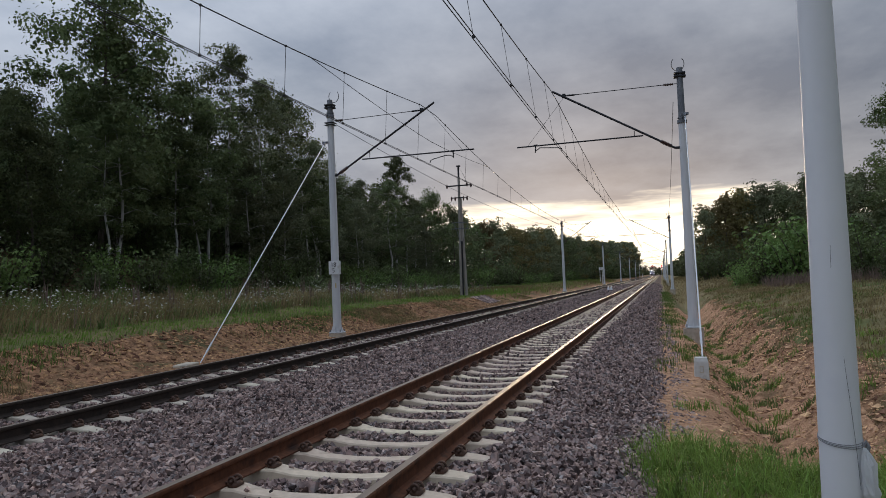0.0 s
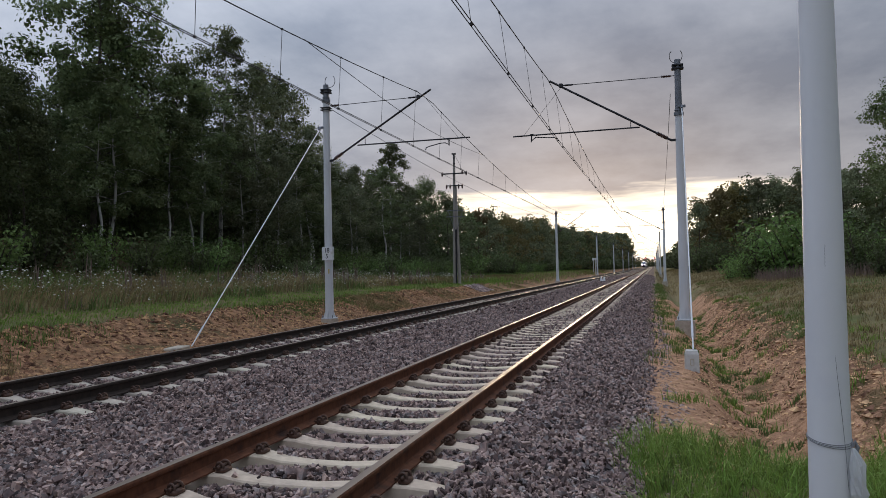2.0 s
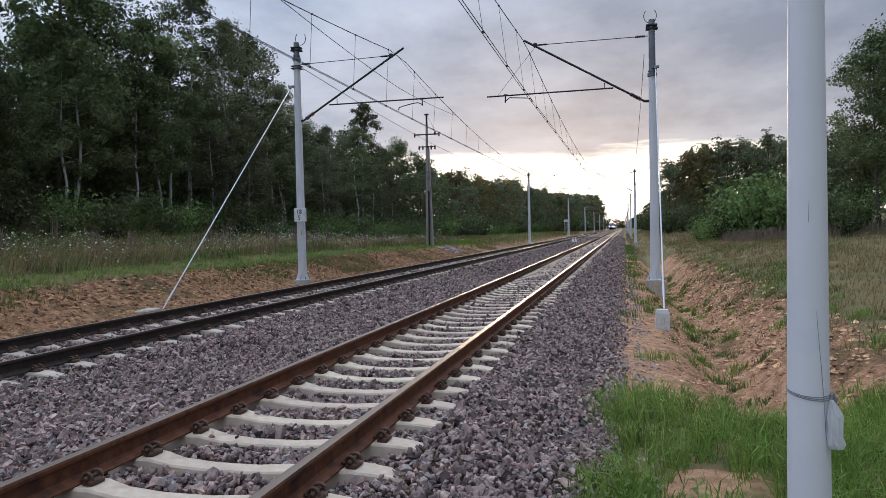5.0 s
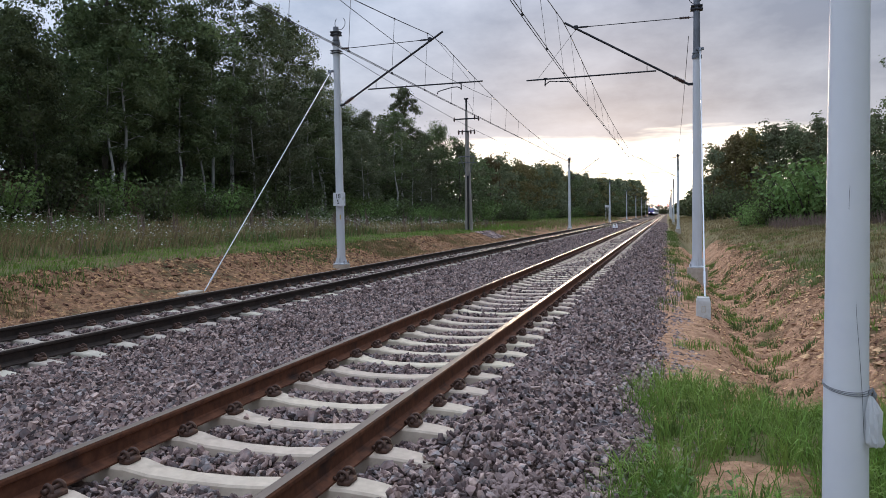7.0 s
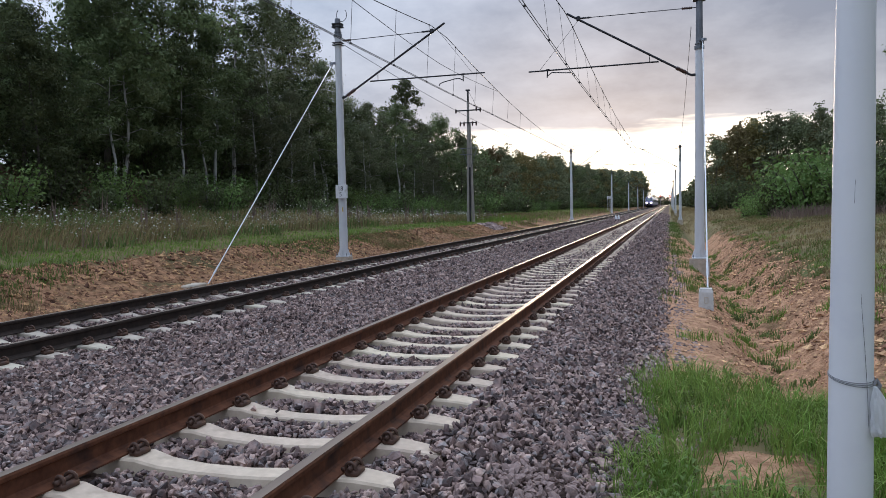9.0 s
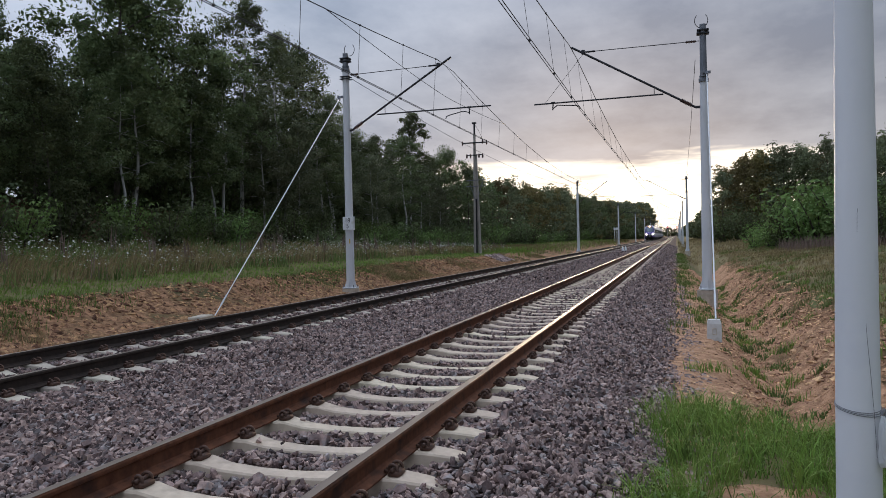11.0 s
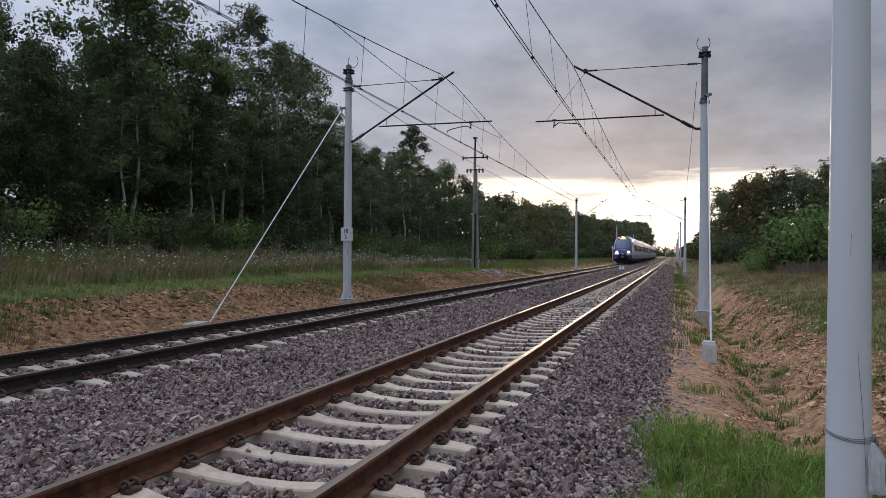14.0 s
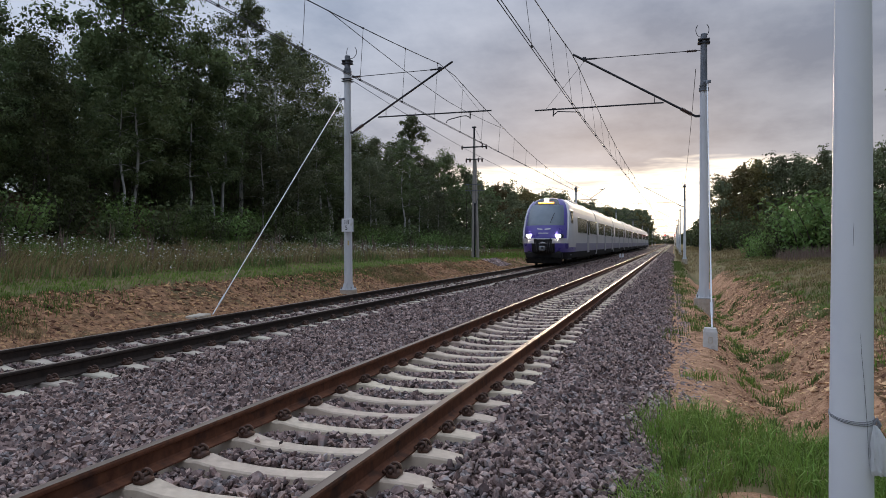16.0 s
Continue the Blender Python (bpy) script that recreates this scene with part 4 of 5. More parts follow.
far_rows = []
for row, back in enumerate((0, 4.0, 8.5)):
    y = 70.0 + row * 2
    while y < 425:
        # the edge draws nearer to the line and the trees grow taller further on
        edge = np.interp(y, [70, 140, 230, 420], [-19.5, -19.0, -15.5, -12.5])
        top = np.interp(y, [70, 97, 137, 190, 250, 330, 425], [0.80, 0.74, 0.92, 1.0, 1.08, 1.36, 1.62])
        x, s = edge - back + random.uniform(-1.4, 1.4), top * random.uniform(0.84, 1.08)
        if row == 0 and y < 200:
            plant(far_protos, x, y + random.uniform(-1.5, 1.5), s)
        else:
            far_rows.append((random.choice(far_protos if y < 260 and row == 0 else tiny_protos), x, y + random.uniform(-1.5, 1.5), s))
        if y > 230:
            far_rows.append((tiny_bush, edge + 2.2, y + 2, random.uniform(1.2, 1.9)))
        y += 4.4 + row
bake("distant_wood", "dark green wood along the line in the distance", far_rows)
for y in np.arange(6, 68, 1.3):
    plant(bush_protos, -17.3 + random.uniform(-0.9, 0.7), y, random.uniform(0.7, 1.1), random.choice((0, 0, 1, 2)))
    if random.random() < 0.75:
        plant(bush_protos, -19.2 + random.uniform(-1.0, 1.0), y + 0.7, random.uniform(0.7, 1.15), random.choice((0, 1, 0)))
# shrub rows inside the wood, added to block skylight low between the trunks
for y in np.arange(2, 84, 2.1):
    plant(bush_protos, -23.6 + random.uniform(-1.0, 1.0), y, random.uniform(1.1, 1.7), 1)
    plant(bush_protos, -27.0 + random.uniform(-1.0, 1.0), y + 8, random.uniform(2.0, 2.8), 1)
for y in np.arange(68, 240, 3.2):
    plant(bush_protos, -17.3 + random.uniform(-1.2, 0.7), y, random.uniform(1.0, 1.7))
plant(bush_protos, -15.5, 84.0, 1.5, 1), plant(bush_protos, -15.0, 87.0, 1.3, 1)
# right side: shrubs on the bank, a wood behind
for x, y, s in ((7.8, 50, 0.9), (8.6, 47, 1.0), (9.3, 46, 1.35), (10.2, 45, 2.0), (11.0, 44, 2.4), (12.2, 43, 2.3), (10.6, 49, 2.4), (12.4, 48, 2.6), (13.5, 44, 1.8), (9.0, 53, 1.2), (14.6, 47, 2.1), (14, 40, 1.6), (12.6, 36, 1.3), (15.5, 42, 1.9), (13.6, 33, 1.3), (15, 31, 1.3), (17, 34, 1.7), (13.5, 28, 0.8), (15.5, 27, 1.1), (12.6, 31.5, 1.0), (17.5, 27, 1.4), (18, 40, 2.0)):
    plant(bush_protos, x, y, s, random.choice((0, 0, 0, 1)))
for row, y0 in enumerate((95, 101, 107)):
    for x in np.arange(8.6 + row * 0.6, 36, 2.3):
        top = np.interp(x, [7.5, 9, 11, 15, 17, 20, 22, 36], [0.66, 0.88, 1.0, 1.04, 0.9, 1.0, 0.92, 1.0])
        plant(far_protos, x + random.uniform(-0.5, 0.5), y0 + random.uniform(-2, 2), top * random.uniform(0.9, 1.06))
for x in np.arange(8, 26, 1.9):
    plant(bush_protos, x, 91 + random.uniform(-1.5, 1.5), random.uniform(1.3, 2.0), random.choice((0, 1)))
rows = []
for y in np.arange(118, 980, 13):
    rows.append((random.choice(tiny_protos), 11.5 + random.uniform(-1, 2.5), y, random.uniform(0.65, 0.85)))
    rows.append((random.choice(tiny_protos), 16 + random.uniform(-1, 2.5), y + 4, random.uniform(0.7, 0.9)))
    rows.append((tiny_bush, 8.8 + random.uniform(-1, 1), y, random.uniform(1.3, 2.2)))
bake("distant_wood", "dark wood beyond the ditch in the distance", rows)
for x, y, i, s in ((14.0, 32, 2, 0.72), (15.5, 34, 3, 0.98), (17.0, 31.5, 2, 0.85), (19.5, 34, 2, 0.85), (17.5, 37.5, 3, 1.0), (21, 30, 2, 0.85)):
    plant(near_protos, x, y, s, i)
# the low wood that closes the view
rows = []
for y in np.arange(440, 980, 9):
    rows.append((random.choice(tiny_protos), -19 + random.uniform(-2, 2), y, random.uniform(0.6, 0.9)))
    rows.append((tiny_bush, -14.5 + random.uniform(-1, 1), y, random.uniform(1.6, 2.4)))
for y in (1000, 1008, 1016):
    for x in np.arange(-60, 60, 4.4):
        rows.append((random.choice(tiny_protos), x + random.uniform(-1.5, 1.5), y + random.uniform(-3, 3), random.uniform(0.8, 1.15)))
for x in np.arange(-56, 56, 3.2):
    rows.append((tiny_bush, x, 990 + random.uniform(-3, 3), random.uniform(2.6, 3.6)))
bake("distant_wood", "dark wood that closes the far end of the line", rows)
for p in near_protos + mid_protos + far_protos + bush_protos + tiny_protos + [tiny_bush]:
    for o in (*p.children_recursive, p):
        bpy.data.objects.remove(o)

# ---- the slim post beside the camera ----
post = thing("steel_post", pose(3.185, -3.2, 0), "pale grey painted tapered post beside the line", "post")
part("shaft", Shape().tube([(0, 0, -0.5), (0, 0, 0.7), (0.0, 0, 1.0), (0.002, 0, 1.6), (0.005, 0, 2.4), (0.02, 0, 6)], [0.0655, 0.063, 0.061, 0.0572, 0.0502, 0.03], 40), PAINT, post, smooth=True)
for k in range(3):
    ring = [(0.063 * math.cos(a), 0.063 * math.sin(a), 1.0 + 0.006 * (k - 1) - 0.012 * math.cos(a + 0.9 + 0.2 * k)) for a in np.linspace(0, 2 * math.pi, 28)]
    part("cord", Shape().tube(ring, 0.0011, 5), CORD, post, "thin grey cord tied round the post")
part("knot", Shape().tube([(0.055, -0.03, 0.985), (0.064, -0.032, 1.0), (0.07, -0.03, 0.985), (0.066, -0.026, 0.965)], 0.007, 6), CORD, post)
for pts in ([(0.012, -0.0575, 1.27), (0.016, -0.058, 1.2), (0.024, -0.0565, 1.1), (0.032, -0.055, 0.98), (0.038, -0.051, 0.86)], [(-0.003, -0.056, 1.62), (-0.006, -0.0565, 1.58), (-0.007, -0.057, 1.53)]):
    part("scratch", Shape().tube(pts, 0.0006, 4), INK, post, "dark hairline scratch")
bag = thing("plastic_bag", pose(3.185 + 0.05, -3.255, 0.985), "crumpled white plastic bag tied to the post", "plastic bag")
bv, bf = [], []
br = random.Random(3)
NB = 14
for i, (z, w, d) in enumerate(((0.0, 0.006, 0.006), (-0.02, 0.012, 0.010), (-0.05, 0.020, 0.014), (-0.08, 0.023, 0.017), (-0.11, 0.024, 0.018), (-0.135, 0.024, 0.016), (-0.15, 0.02, 0.010))):
    for k in range(NB):
        a = 2 * math.pi * k / NB
        q = 0.78 * (1 + 0.42 * math.sin(k * 2.7 + i * 0.8) + br.uniform(-0.3, 0.3))
        bv.append((0.004 + min(-z, 0.07) * 0.14 + w * q * math.cos(a), d * q * math.sin(a), z + br.uniform(-0.004, 0.004)))
bf = [(i * NB + k, i * NB + (k + 1) % NB, (i + 1) * NB + (k + 1) % NB, (i + 1) * NB + k) for i in range(6) for k in range(NB)]
bf += [tuple(range(6 * NB, 7 * NB)), tuple(range(NB))[::-1]]
part("bag_body", Shape().add(bv, bf), FOIL, bag)


# ---- grass and flowers ----
def blades(name, label, pts, height, width, mats, bend=0.5, seed=1, vary=0.45):
    r = np.random.default_rng(seed)
    n = len(pts)
    h = height * r.uniform(1 - vary, 1 + vary, (n, 1)) if np.isscalar(height) else height[:, None] * r.uniform(1 - vary, 1 + vary, (n, 1))
    az = r.uniform(0, 2 * math.pi, n)
    d = np.stack([np.cos(az), np.sin(az), np.zeros(n)], 1)
    az2 = r.uniform(0, 2 * math.pi, n)
    s = np.stack([np.cos(az2), np.sin(az2), np.zeros(n)], 1) * width * r.uniform(0.7, 1.3, (n, 1))
    up_ = np.array([0, 0, 1.0])
    b = bend * r.uniform(0.2, 1.2, (n, 1))
    mid = pts + up_ * h * 0.55 + d * h * b * 0.22
    tip = pts + up_ * h * (1 - 0.3 * b) + d * h * b * 0.75
    v = np.stack([pts - s, pts + s, mid + s * 0.75, mid - s * 0.75, tip], 1).reshape(-1, 3)
    k = np.arange(n)[:, None] * 5
    f = np.concatenate([k + np.array([[0, 1, 2]]), k + np.array([[0, 2, 3]]), k + np.array([[3, 2, 4]])], 1).reshape(-1, 3)
    return tagged(part(name, raw_mesh(name, v, f, mats), None), label, "grass", kind="stuff")


def strew(n, x0, x1, y0, y1, seed, keep=None, spread=0.0, tufts=0):
    """Points on the ground; in tufts where asked."""
    r = np.random.default_rng(seed)
    if tufts:
        c = np.stack([r.uniform(x0, x1, tufts), r.uniform(y0, y1, tufts)], 1)
        if keep:
            c = c[keep(c[:, 0], c[:, 1], r)]
        p = c[r.integers(0, len(c), n)] + r.normal(0, spread, (n, 2))
    else:
        p = np.stack([r.uniform(x0, x1, n), r.uniform(y0, y1, n)], 1)
        if keep:
            p = p[keep(p[:, 0], p[:, 1], r)]
    return np.column_stack([p, ground_z(p[:, 0], p[:, 1]) - 0.01])


def bare(x, y, r):
    return ~(((x - 3.25) / 0.4) ** 2 + ((y + 0.55) / 0.34) ** 2 < 1) | (r.uniform(0, 1, len(x)) < 0.12)


def mound(x, y, r):
    return bare(x, y, r) & (y < 2.2 + 0.4 * np.sin(x * 3)) & (x > 2.35 + 0.22 * np.sin(y * 2.5))


blades("grass_mound", "lush green grass on the mound beside the ballast", strew(17000, 2.3, 6.5, -3.6, 2.6, 1, mound, 0.06, 620), 0.27, 0.0042, GRASS, 1.25, 1, 0.6)
blades("grass_blades", "darker green blades in tufts among the fresh grass", strew(6000, 2.3, 6.5, -3.6, 2.6, 17, mound, 0.08, 420), 0.2, 0.005, MEADOW_GRASS, 1.3, 17, 0.6)
blades("grass_floor", "short grass on the mound", strew(9000, 2.3, 7.0, -4.0, 2.4, 2, mound), 0.10, 0.004, GRASS, 0.9, 2)
blades("grass_behind", "short grass round the standpoint", strew(9000, 2.7, 9.0, -13, -3.6, 16), 0.12, 0.006, GRASS, 0.9, 16)
blades("ditch_tufts", "scattered green tufts in the dry ditch", strew(5200, 2.9, 7.0, 2.8, 30, 3, lambda x, y, r: r.uniform(0, 1, len(x)) < 0.12 + 0.7 * (np.abs(x - 4.1) < 0.3) * (np.sin(y * 1.1) > -0.2), 0.09, 520), 0.16, 0.005, GRASS, 0.9, 3)
blades("slope_green", "green grass in patches above the ditch", strew(6500, 5.6, 11, 3, 60, 41, lambda x, y, r: np.sin(x * 1.3 + y * 0.35) + np.sin(y * 0.5 - x) + r.uniform(-0.6, 0.6, len(x)) > 0.6, 0.16, 1500), 0.16, 0.007, MEADOW_GRASS, 0.9, 41)
blades("ditch_herbs", "small dark green herbs rooted on the sandy slope", strew(5200, 3.3, 6.3, 3.0, 30, 43, lambda x, y, r: r.uniform(0, 1, len(x)) < 0.3 + 0.7 * (np.abs(x - 4.2) < 0.35), 0.055, 300), 0.11, 0.008, LEAF_BUSH, 1.0, 43)
blades("verge_weeds", "green weeds between ballast and ditch", strew(4200, 2.6, 3.3, 9, 70, 4, None, 0.13, 130), 0.19, 0.006, MEADOW_GRASS, 0.8, 4)
blades("slope_grass", "sparse dry grass on the slope of the cutting", strew(26000, 4.7, 10, 3, 60, 5, lambda x, y, r: r.uniform(0, 1, len(x)) < np.clip((x - 5.1 - 0.3 * np.sin(y * 0.9)) / 0.7, 0.10, 1), 0.10, 3000), 0.15, 0.007, DRY_GRASS, 0.9, 5)
blades("bank_meadow", "dry meadow grass on the bank", strew(20000, 7.5, 16, 6, 90, 6), 0.24, 0.010, DRY_GRASS, 0.6, 6)
blades("dead_stalks", "brown-violet dead stalks before the shrubs", strew(7000, 8.5, 17, 26, 44, 7, lambda x, y, r: np.abs(y - (45 - (x - 7.5) * 1.9)) < 4), 0.6, 0.012, DARK_PETAL, 0.3, 7)
blades("mown_strip", "short green grass along the top of the bank", strew(20000, -12.4, -10.2, 2, 75, 8), 0.13, 0.008, GRASS, 0.9, 8)
blades("tall_meadow", "tall half-dry meadow grass before the wood", strew(27000, -17.6, -11.8, 4, 80, 9), 0.46, 0.010, DRY_GRASS, 0.95, 9)
blades("green_meadow", "green herbs in the meadow before the wood", strew(15000, -17.8, -11.6, 4, 90, 10, None, 0.3, 500), 0.42, 0.014, LEAF_BUSH, 1.0, 10)
blades("far_meadow", "meadow grass further along the line", strew(9000, -18, -9.2, 60, 200, 11), 0.42, 0.02, DRY_GRASS, 0.6, 11)
# green grass in the brighter tone, which stands in for sunlight on this stretch
blades("far_green_meadow", "bright green grass in the meadow further along the line", strew(12000, -17, -9.8, 48, 200, 18, None, 0.7, 420), 0.4, 0.02, GRASS, 0.8, 18)
blades("bank_tufts", "green and dry tufts on the earth bank", strew(17000, -10.4, -8.5, 3, 60, 12, lambda x, y, r: np.sin(y * 0.55) + np.sin(y * 0.21 + 2) + r.uniform(-1, 1, len(x)) > 0.9, 0.14, 1700), 0.12, 0.007, DRY_GRASS, 0.9, 12)
blades("far_bank_grass", "dry grass on the bank further along the line", strew(15000, 2.9, 12, 55, 220, 14), 0.3, 0.018, DRY_GRASS, 0.6, 14)
blades("bank_herbs", "green herbs on the earth bank", strew(4200, -10.5, -8.9, 3, 30, 15, lambda x, y, r: (x < -9.3 - 0.4 * np.sin(y)) & (np.sin(y * 0.4) + r.uniform(-0.6, 0.6, len(x)) > 0), 0.16, 420), 0.13, 0.008, MEADOW_GRASS, 0.9, 15)
blades("dark_stalks", "dark withered dock stalks in the meadow", strew(500, -16, -12, 6, 60, 13, None, 0.08, 40), 0.85, 0.02, DARK_PETAL, 0.15, 13)


def umbels(n, x0, x1, y0, y1, seed, clusters, size):
    p = strew(n, x0, x1, y0, y1, seed, None, 0.55, clusters)
    r = np.random.default_rng(seed)
    p[:, 2] += r.uniform(0.22, 0.66, len(p))
    a = np.linspace(0, 2 * math.pi, 7)[:-1]
    s = size * r.uniform(0.5, 1.3, (len(p), 1, 1))
    tilt = r.normal(0, 0.35, (len(p), 1, 2))
    ring = np.stack([np.cos(a), np.sin(a)], 1)[None]
    xy = ring * s
    z = (xy * tilt).sum(-1, keepdims=True)
    v = (p[:, None, :] + np.concatenate([xy, z], -1)).reshape(-1, 3)
    k = np.arange(len(p))[:, None] * 6
    f = np.concatenate([k + np.array([[0, 1, 2, 3]]), k + np.array([[0, 3, 4, 5]])], 1).reshape(-1, 4)
    tagged(part("white_umbels", raw_mesh("white_umbels", v, f, PETAL), None), "white umbel flowers in the meadow", "flowers", kind="stuff")


umbels(3200, -15.8, -11.8, 5, 32, 21, 120, 0.024)
umbels(1700, -16, -11.8, 28, 60, 22, 70, 0.036)
umbels(420, -17.0, -15.2, 8, 13, 23, 6, 0.045)

# broad-leaved weeds at the front of the mound
for x, y in ((2.72, -1.15), (2.9, -1.45), (3.35, -1.35), (3.05, -0.95), (2.6, -0.75), (2.52, -1.0), (2.62, -1.35), (2.8, -0.8), (2.45, -0.5), (2.55, -0.2), (2.95, -1.2)):
    w = thing("weed", pose(x, y, float(ground_z(x, y)), 0, 0, random.uniform(0, 360)), "broad-leaved green weed beside the ballast", "weed", "weeds on the mound")
    part("stalk", Shape().tube([(0, 0, -0.02), (0.01, 0, 0.1), (0.02, 0.01, 0.2)], [0.004, 0.003, 0.002], 5), GRASS, w)
    for k in range(7):
        a, zz, ln = k * 2.3, 0.05 + 0.022 * k, 0.10 - 0.006 * k
        d = Vector((math.cos(a), math.sin(a), 0))
        sd = Vector((-d.y, d.x, 0))
        b0 = Vector((0.01, 0.005, zz))
        part("leaf", Shape().add([b0, b0 + d * ln * 0.5 + sd * ln * 0.3 + Vector((0, 0, 0.03)), b0 + d * ln + Vector((0, 0, 0.01)), b0 + d * ln * 0.5 - sd * ln * 0.3 + Vector((0, 0, 0.03)), b0 + d * ln * 0.5 + Vector((0, 0, 0.022))], [(0, 4, 1), (1, 4, 2), (2, 4, 3), (3, 4, 0)]), LEAF_BUSH, w)


# ---- loose ballast stones ----
def rock(r, kind):
    if kind == 2:
        v = np.array([(x, y, z) for x in (-1, 1) for y in (-1, 1) for z in (-1, 1)], float) * 0.72
        f = np.array([(0, 1, 3), (0, 3, 2), (4, 6, 7), (4, 7, 5), (0, 4, 5), (0, 5, 1), (2, 3, 7), (2, 7, 6), (0, 2, 6), (0, 6, 4), (1, 5, 7), (1, 7, 3)])
    elif kind:
        g = (1 + 5 ** 0.5) / 2
        v = np.array([(-1, g, 0), (1, g, 0), (-1, -g, 0), (1, -g, 0), (0, -1, g), (0, 1, g), (0, -1, -g), (0, 1, -g), (g, 0, -1), (g, 0, 1), (-g, 0, -1), (-g, 0, 1)], float) / 1.9
        f = np.array([(0, 11, 5), (0, 5, 1), (0, 1, 7), (0, 7, 10), (0, 10, 11), (1, 5, 9), (5, 11, 4), (11, 10, 2), (10, 7, 6), (7, 1, 8), (3, 9, 4), (3, 4, 2), (3, 2, 6), (3, 6, 8), (3, 8, 9), (4, 9, 5), (2, 4, 11), (6, 2, 10), (8, 6, 7), (9, 8, 1)])
    else:
        v = np.array([(1, 0, 0), (-1, 0, 0), (0, 1, 0), (0, -1, 0), (0, 0, 1), (0, 0, -1)], float)
        f = np.array([(0, 2, 4), (2, 1, 4), (1, 3, 4), (3, 0, 4), (2, 0, 5), (1, 2, 5), (3, 1, 5), (0, 3, 5)])
    return v * r.uniform(0.62, 1.3, (len(v), 1)) * np.array([1.4, 0.95, 0.62]), f


def stones(name, d0, d1, density, radius, kind, seed, around=False):
    r = np.random.default_rng(seed)
    x0, x1, y0, y1 = -7.7, 2.85, -14.0 if around else -4.6, 2.0 if around else d1 - 5.0
    n = int((x1 - x0) * (y1 - y0) * density)
    x, y = r.uniform(x0, x1, n), r.uniform(y0, y1, n)
    d = np.hypot(x - 2.6, y + 5.6)
    wedge = y > -5.6 + (2.6 - x) * 0.66
    keep = (d >= d0) & (d < d1) & (~wedge | (y < -4.6) if around else wedge & (y > -4.6))
    for axis, off in ((0.0, 0.0), (FAR_AXIS, 0.25)):
        lx = np.abs(x - axis)
        on_rail = np.abs(lx - 0.7535) < 0.085
        ym = np.abs((y - off + 0.3) % 0.6 - 0.3)
        on_sleeper = (lx < 1.17) & (ym < 0.15) & (r.uniform(0, 1, n) > 0.005)
        near_clip = (np.abs(lx - 0.7535) < 0.2) & (ym < 0.14)
        keep &= ~(on_rail | on_sleeper | near_clip)
    x, y = x[keep], y[keep]
    n = len(x)
    s = radius * np.exp(r.normal(0, 0.28, (n, 1, 1)))
    lx = np.abs(x)
    z = ballast_z(x, y) + s[:, 0, 0] * r.uniform(-0.1, 0.65, n)
    on = (np.abs((y + 0.3) % 0.6 - 0.3) < 0.125) & (lx < 1.25)
    z = np.where(on, s[:, 0, 0] * 0.4 - 0.02, z)
    q = r.normal(0, 1, (n, 4))
    q /= np.linalg.norm(q, axis=1)[:, None]
    w_, a, b, c = q.T
    R = np.stack([np.stack([1 - 2 * (b * b + c * c), 2 * (a * b - c * w_), 2 * (a * c + b * w_)], -1),
                  np.stack([2 * (a * b + c * w_), 1 - 2 * (a * a + c * c), 2 * (b * c - a * w_)], -1),
                  np.stack([2 * (a * c - b * w_), 2 * (b * c + a * w_), 1 - 2 * (a * a + b * b)], -1)], 1)
    shapes = [rock(r, kind) for _ in range(24)]
    pick_shape = r.integers(0, 24, n)
    base = np.stack([sh[0] for sh in shapes])[pick_shape]
    v = np.einsum("nij,nkj->nki", R, base) * s + np.stack([x, y, z], -1)[:, None, :]
    if d0 == 0 and not around:
        # the stones of the shoulder beside the standpoint lie as pieces of their own
        single = np.argsort(np.hypot(x - 1.95, y + 1.4))[:300]
        pieces = [raw_mesh("stone", sh[0], sh[1], STONE) for sh in shapes]
        for q_ in single:
            m = Matrix([[*(R[q_][k] * s[q_, 0, 0]), p] for k, p in enumerate((x[q_], y[q_], z[q_]))] + [[0, 0, 0, 1]])
            part("stone", pieces[pick_shape[q_]], None, BED, at=m)
        rest_of = np.setdiff1d(np.arange(n), single)
        v, base, n = v[rest_of], base[rest_of], len(rest_of)
    f = shapes[0][1][None] + (np.arange(n) * base.shape[1])[:, None, None]
    return tagged(part(name, raw_mesh(name, v.reshape(-1, 3), f.reshape(-1, 3), STONE), None), "loose grey-brown crushed stones of the ballast", "ballast stones", kind="stuff")


stones("ballast_stones", 0.0, 5.6, 900, 0.0205, 1, 1)
stones("ballast_stones", 5.6, 9.0, 1000, 0.02, 2, 5)
stones("ballast_stones", 9.0, 15.0, 720, 0.0235, 0, 2)
stones("ballast_stones", 15.0, 26.0, 330, 0.03, 0, 3)
stones("ballast_stones", 0.0, 14.0, 150, 0.036, 0, 6, True)
stones("ballast_stones", 26.0, 60.0, 75, 0.037, 0, 4)
stones("ballast_stones", 60.0, 130.0, 16, 0.055, 0, 7)


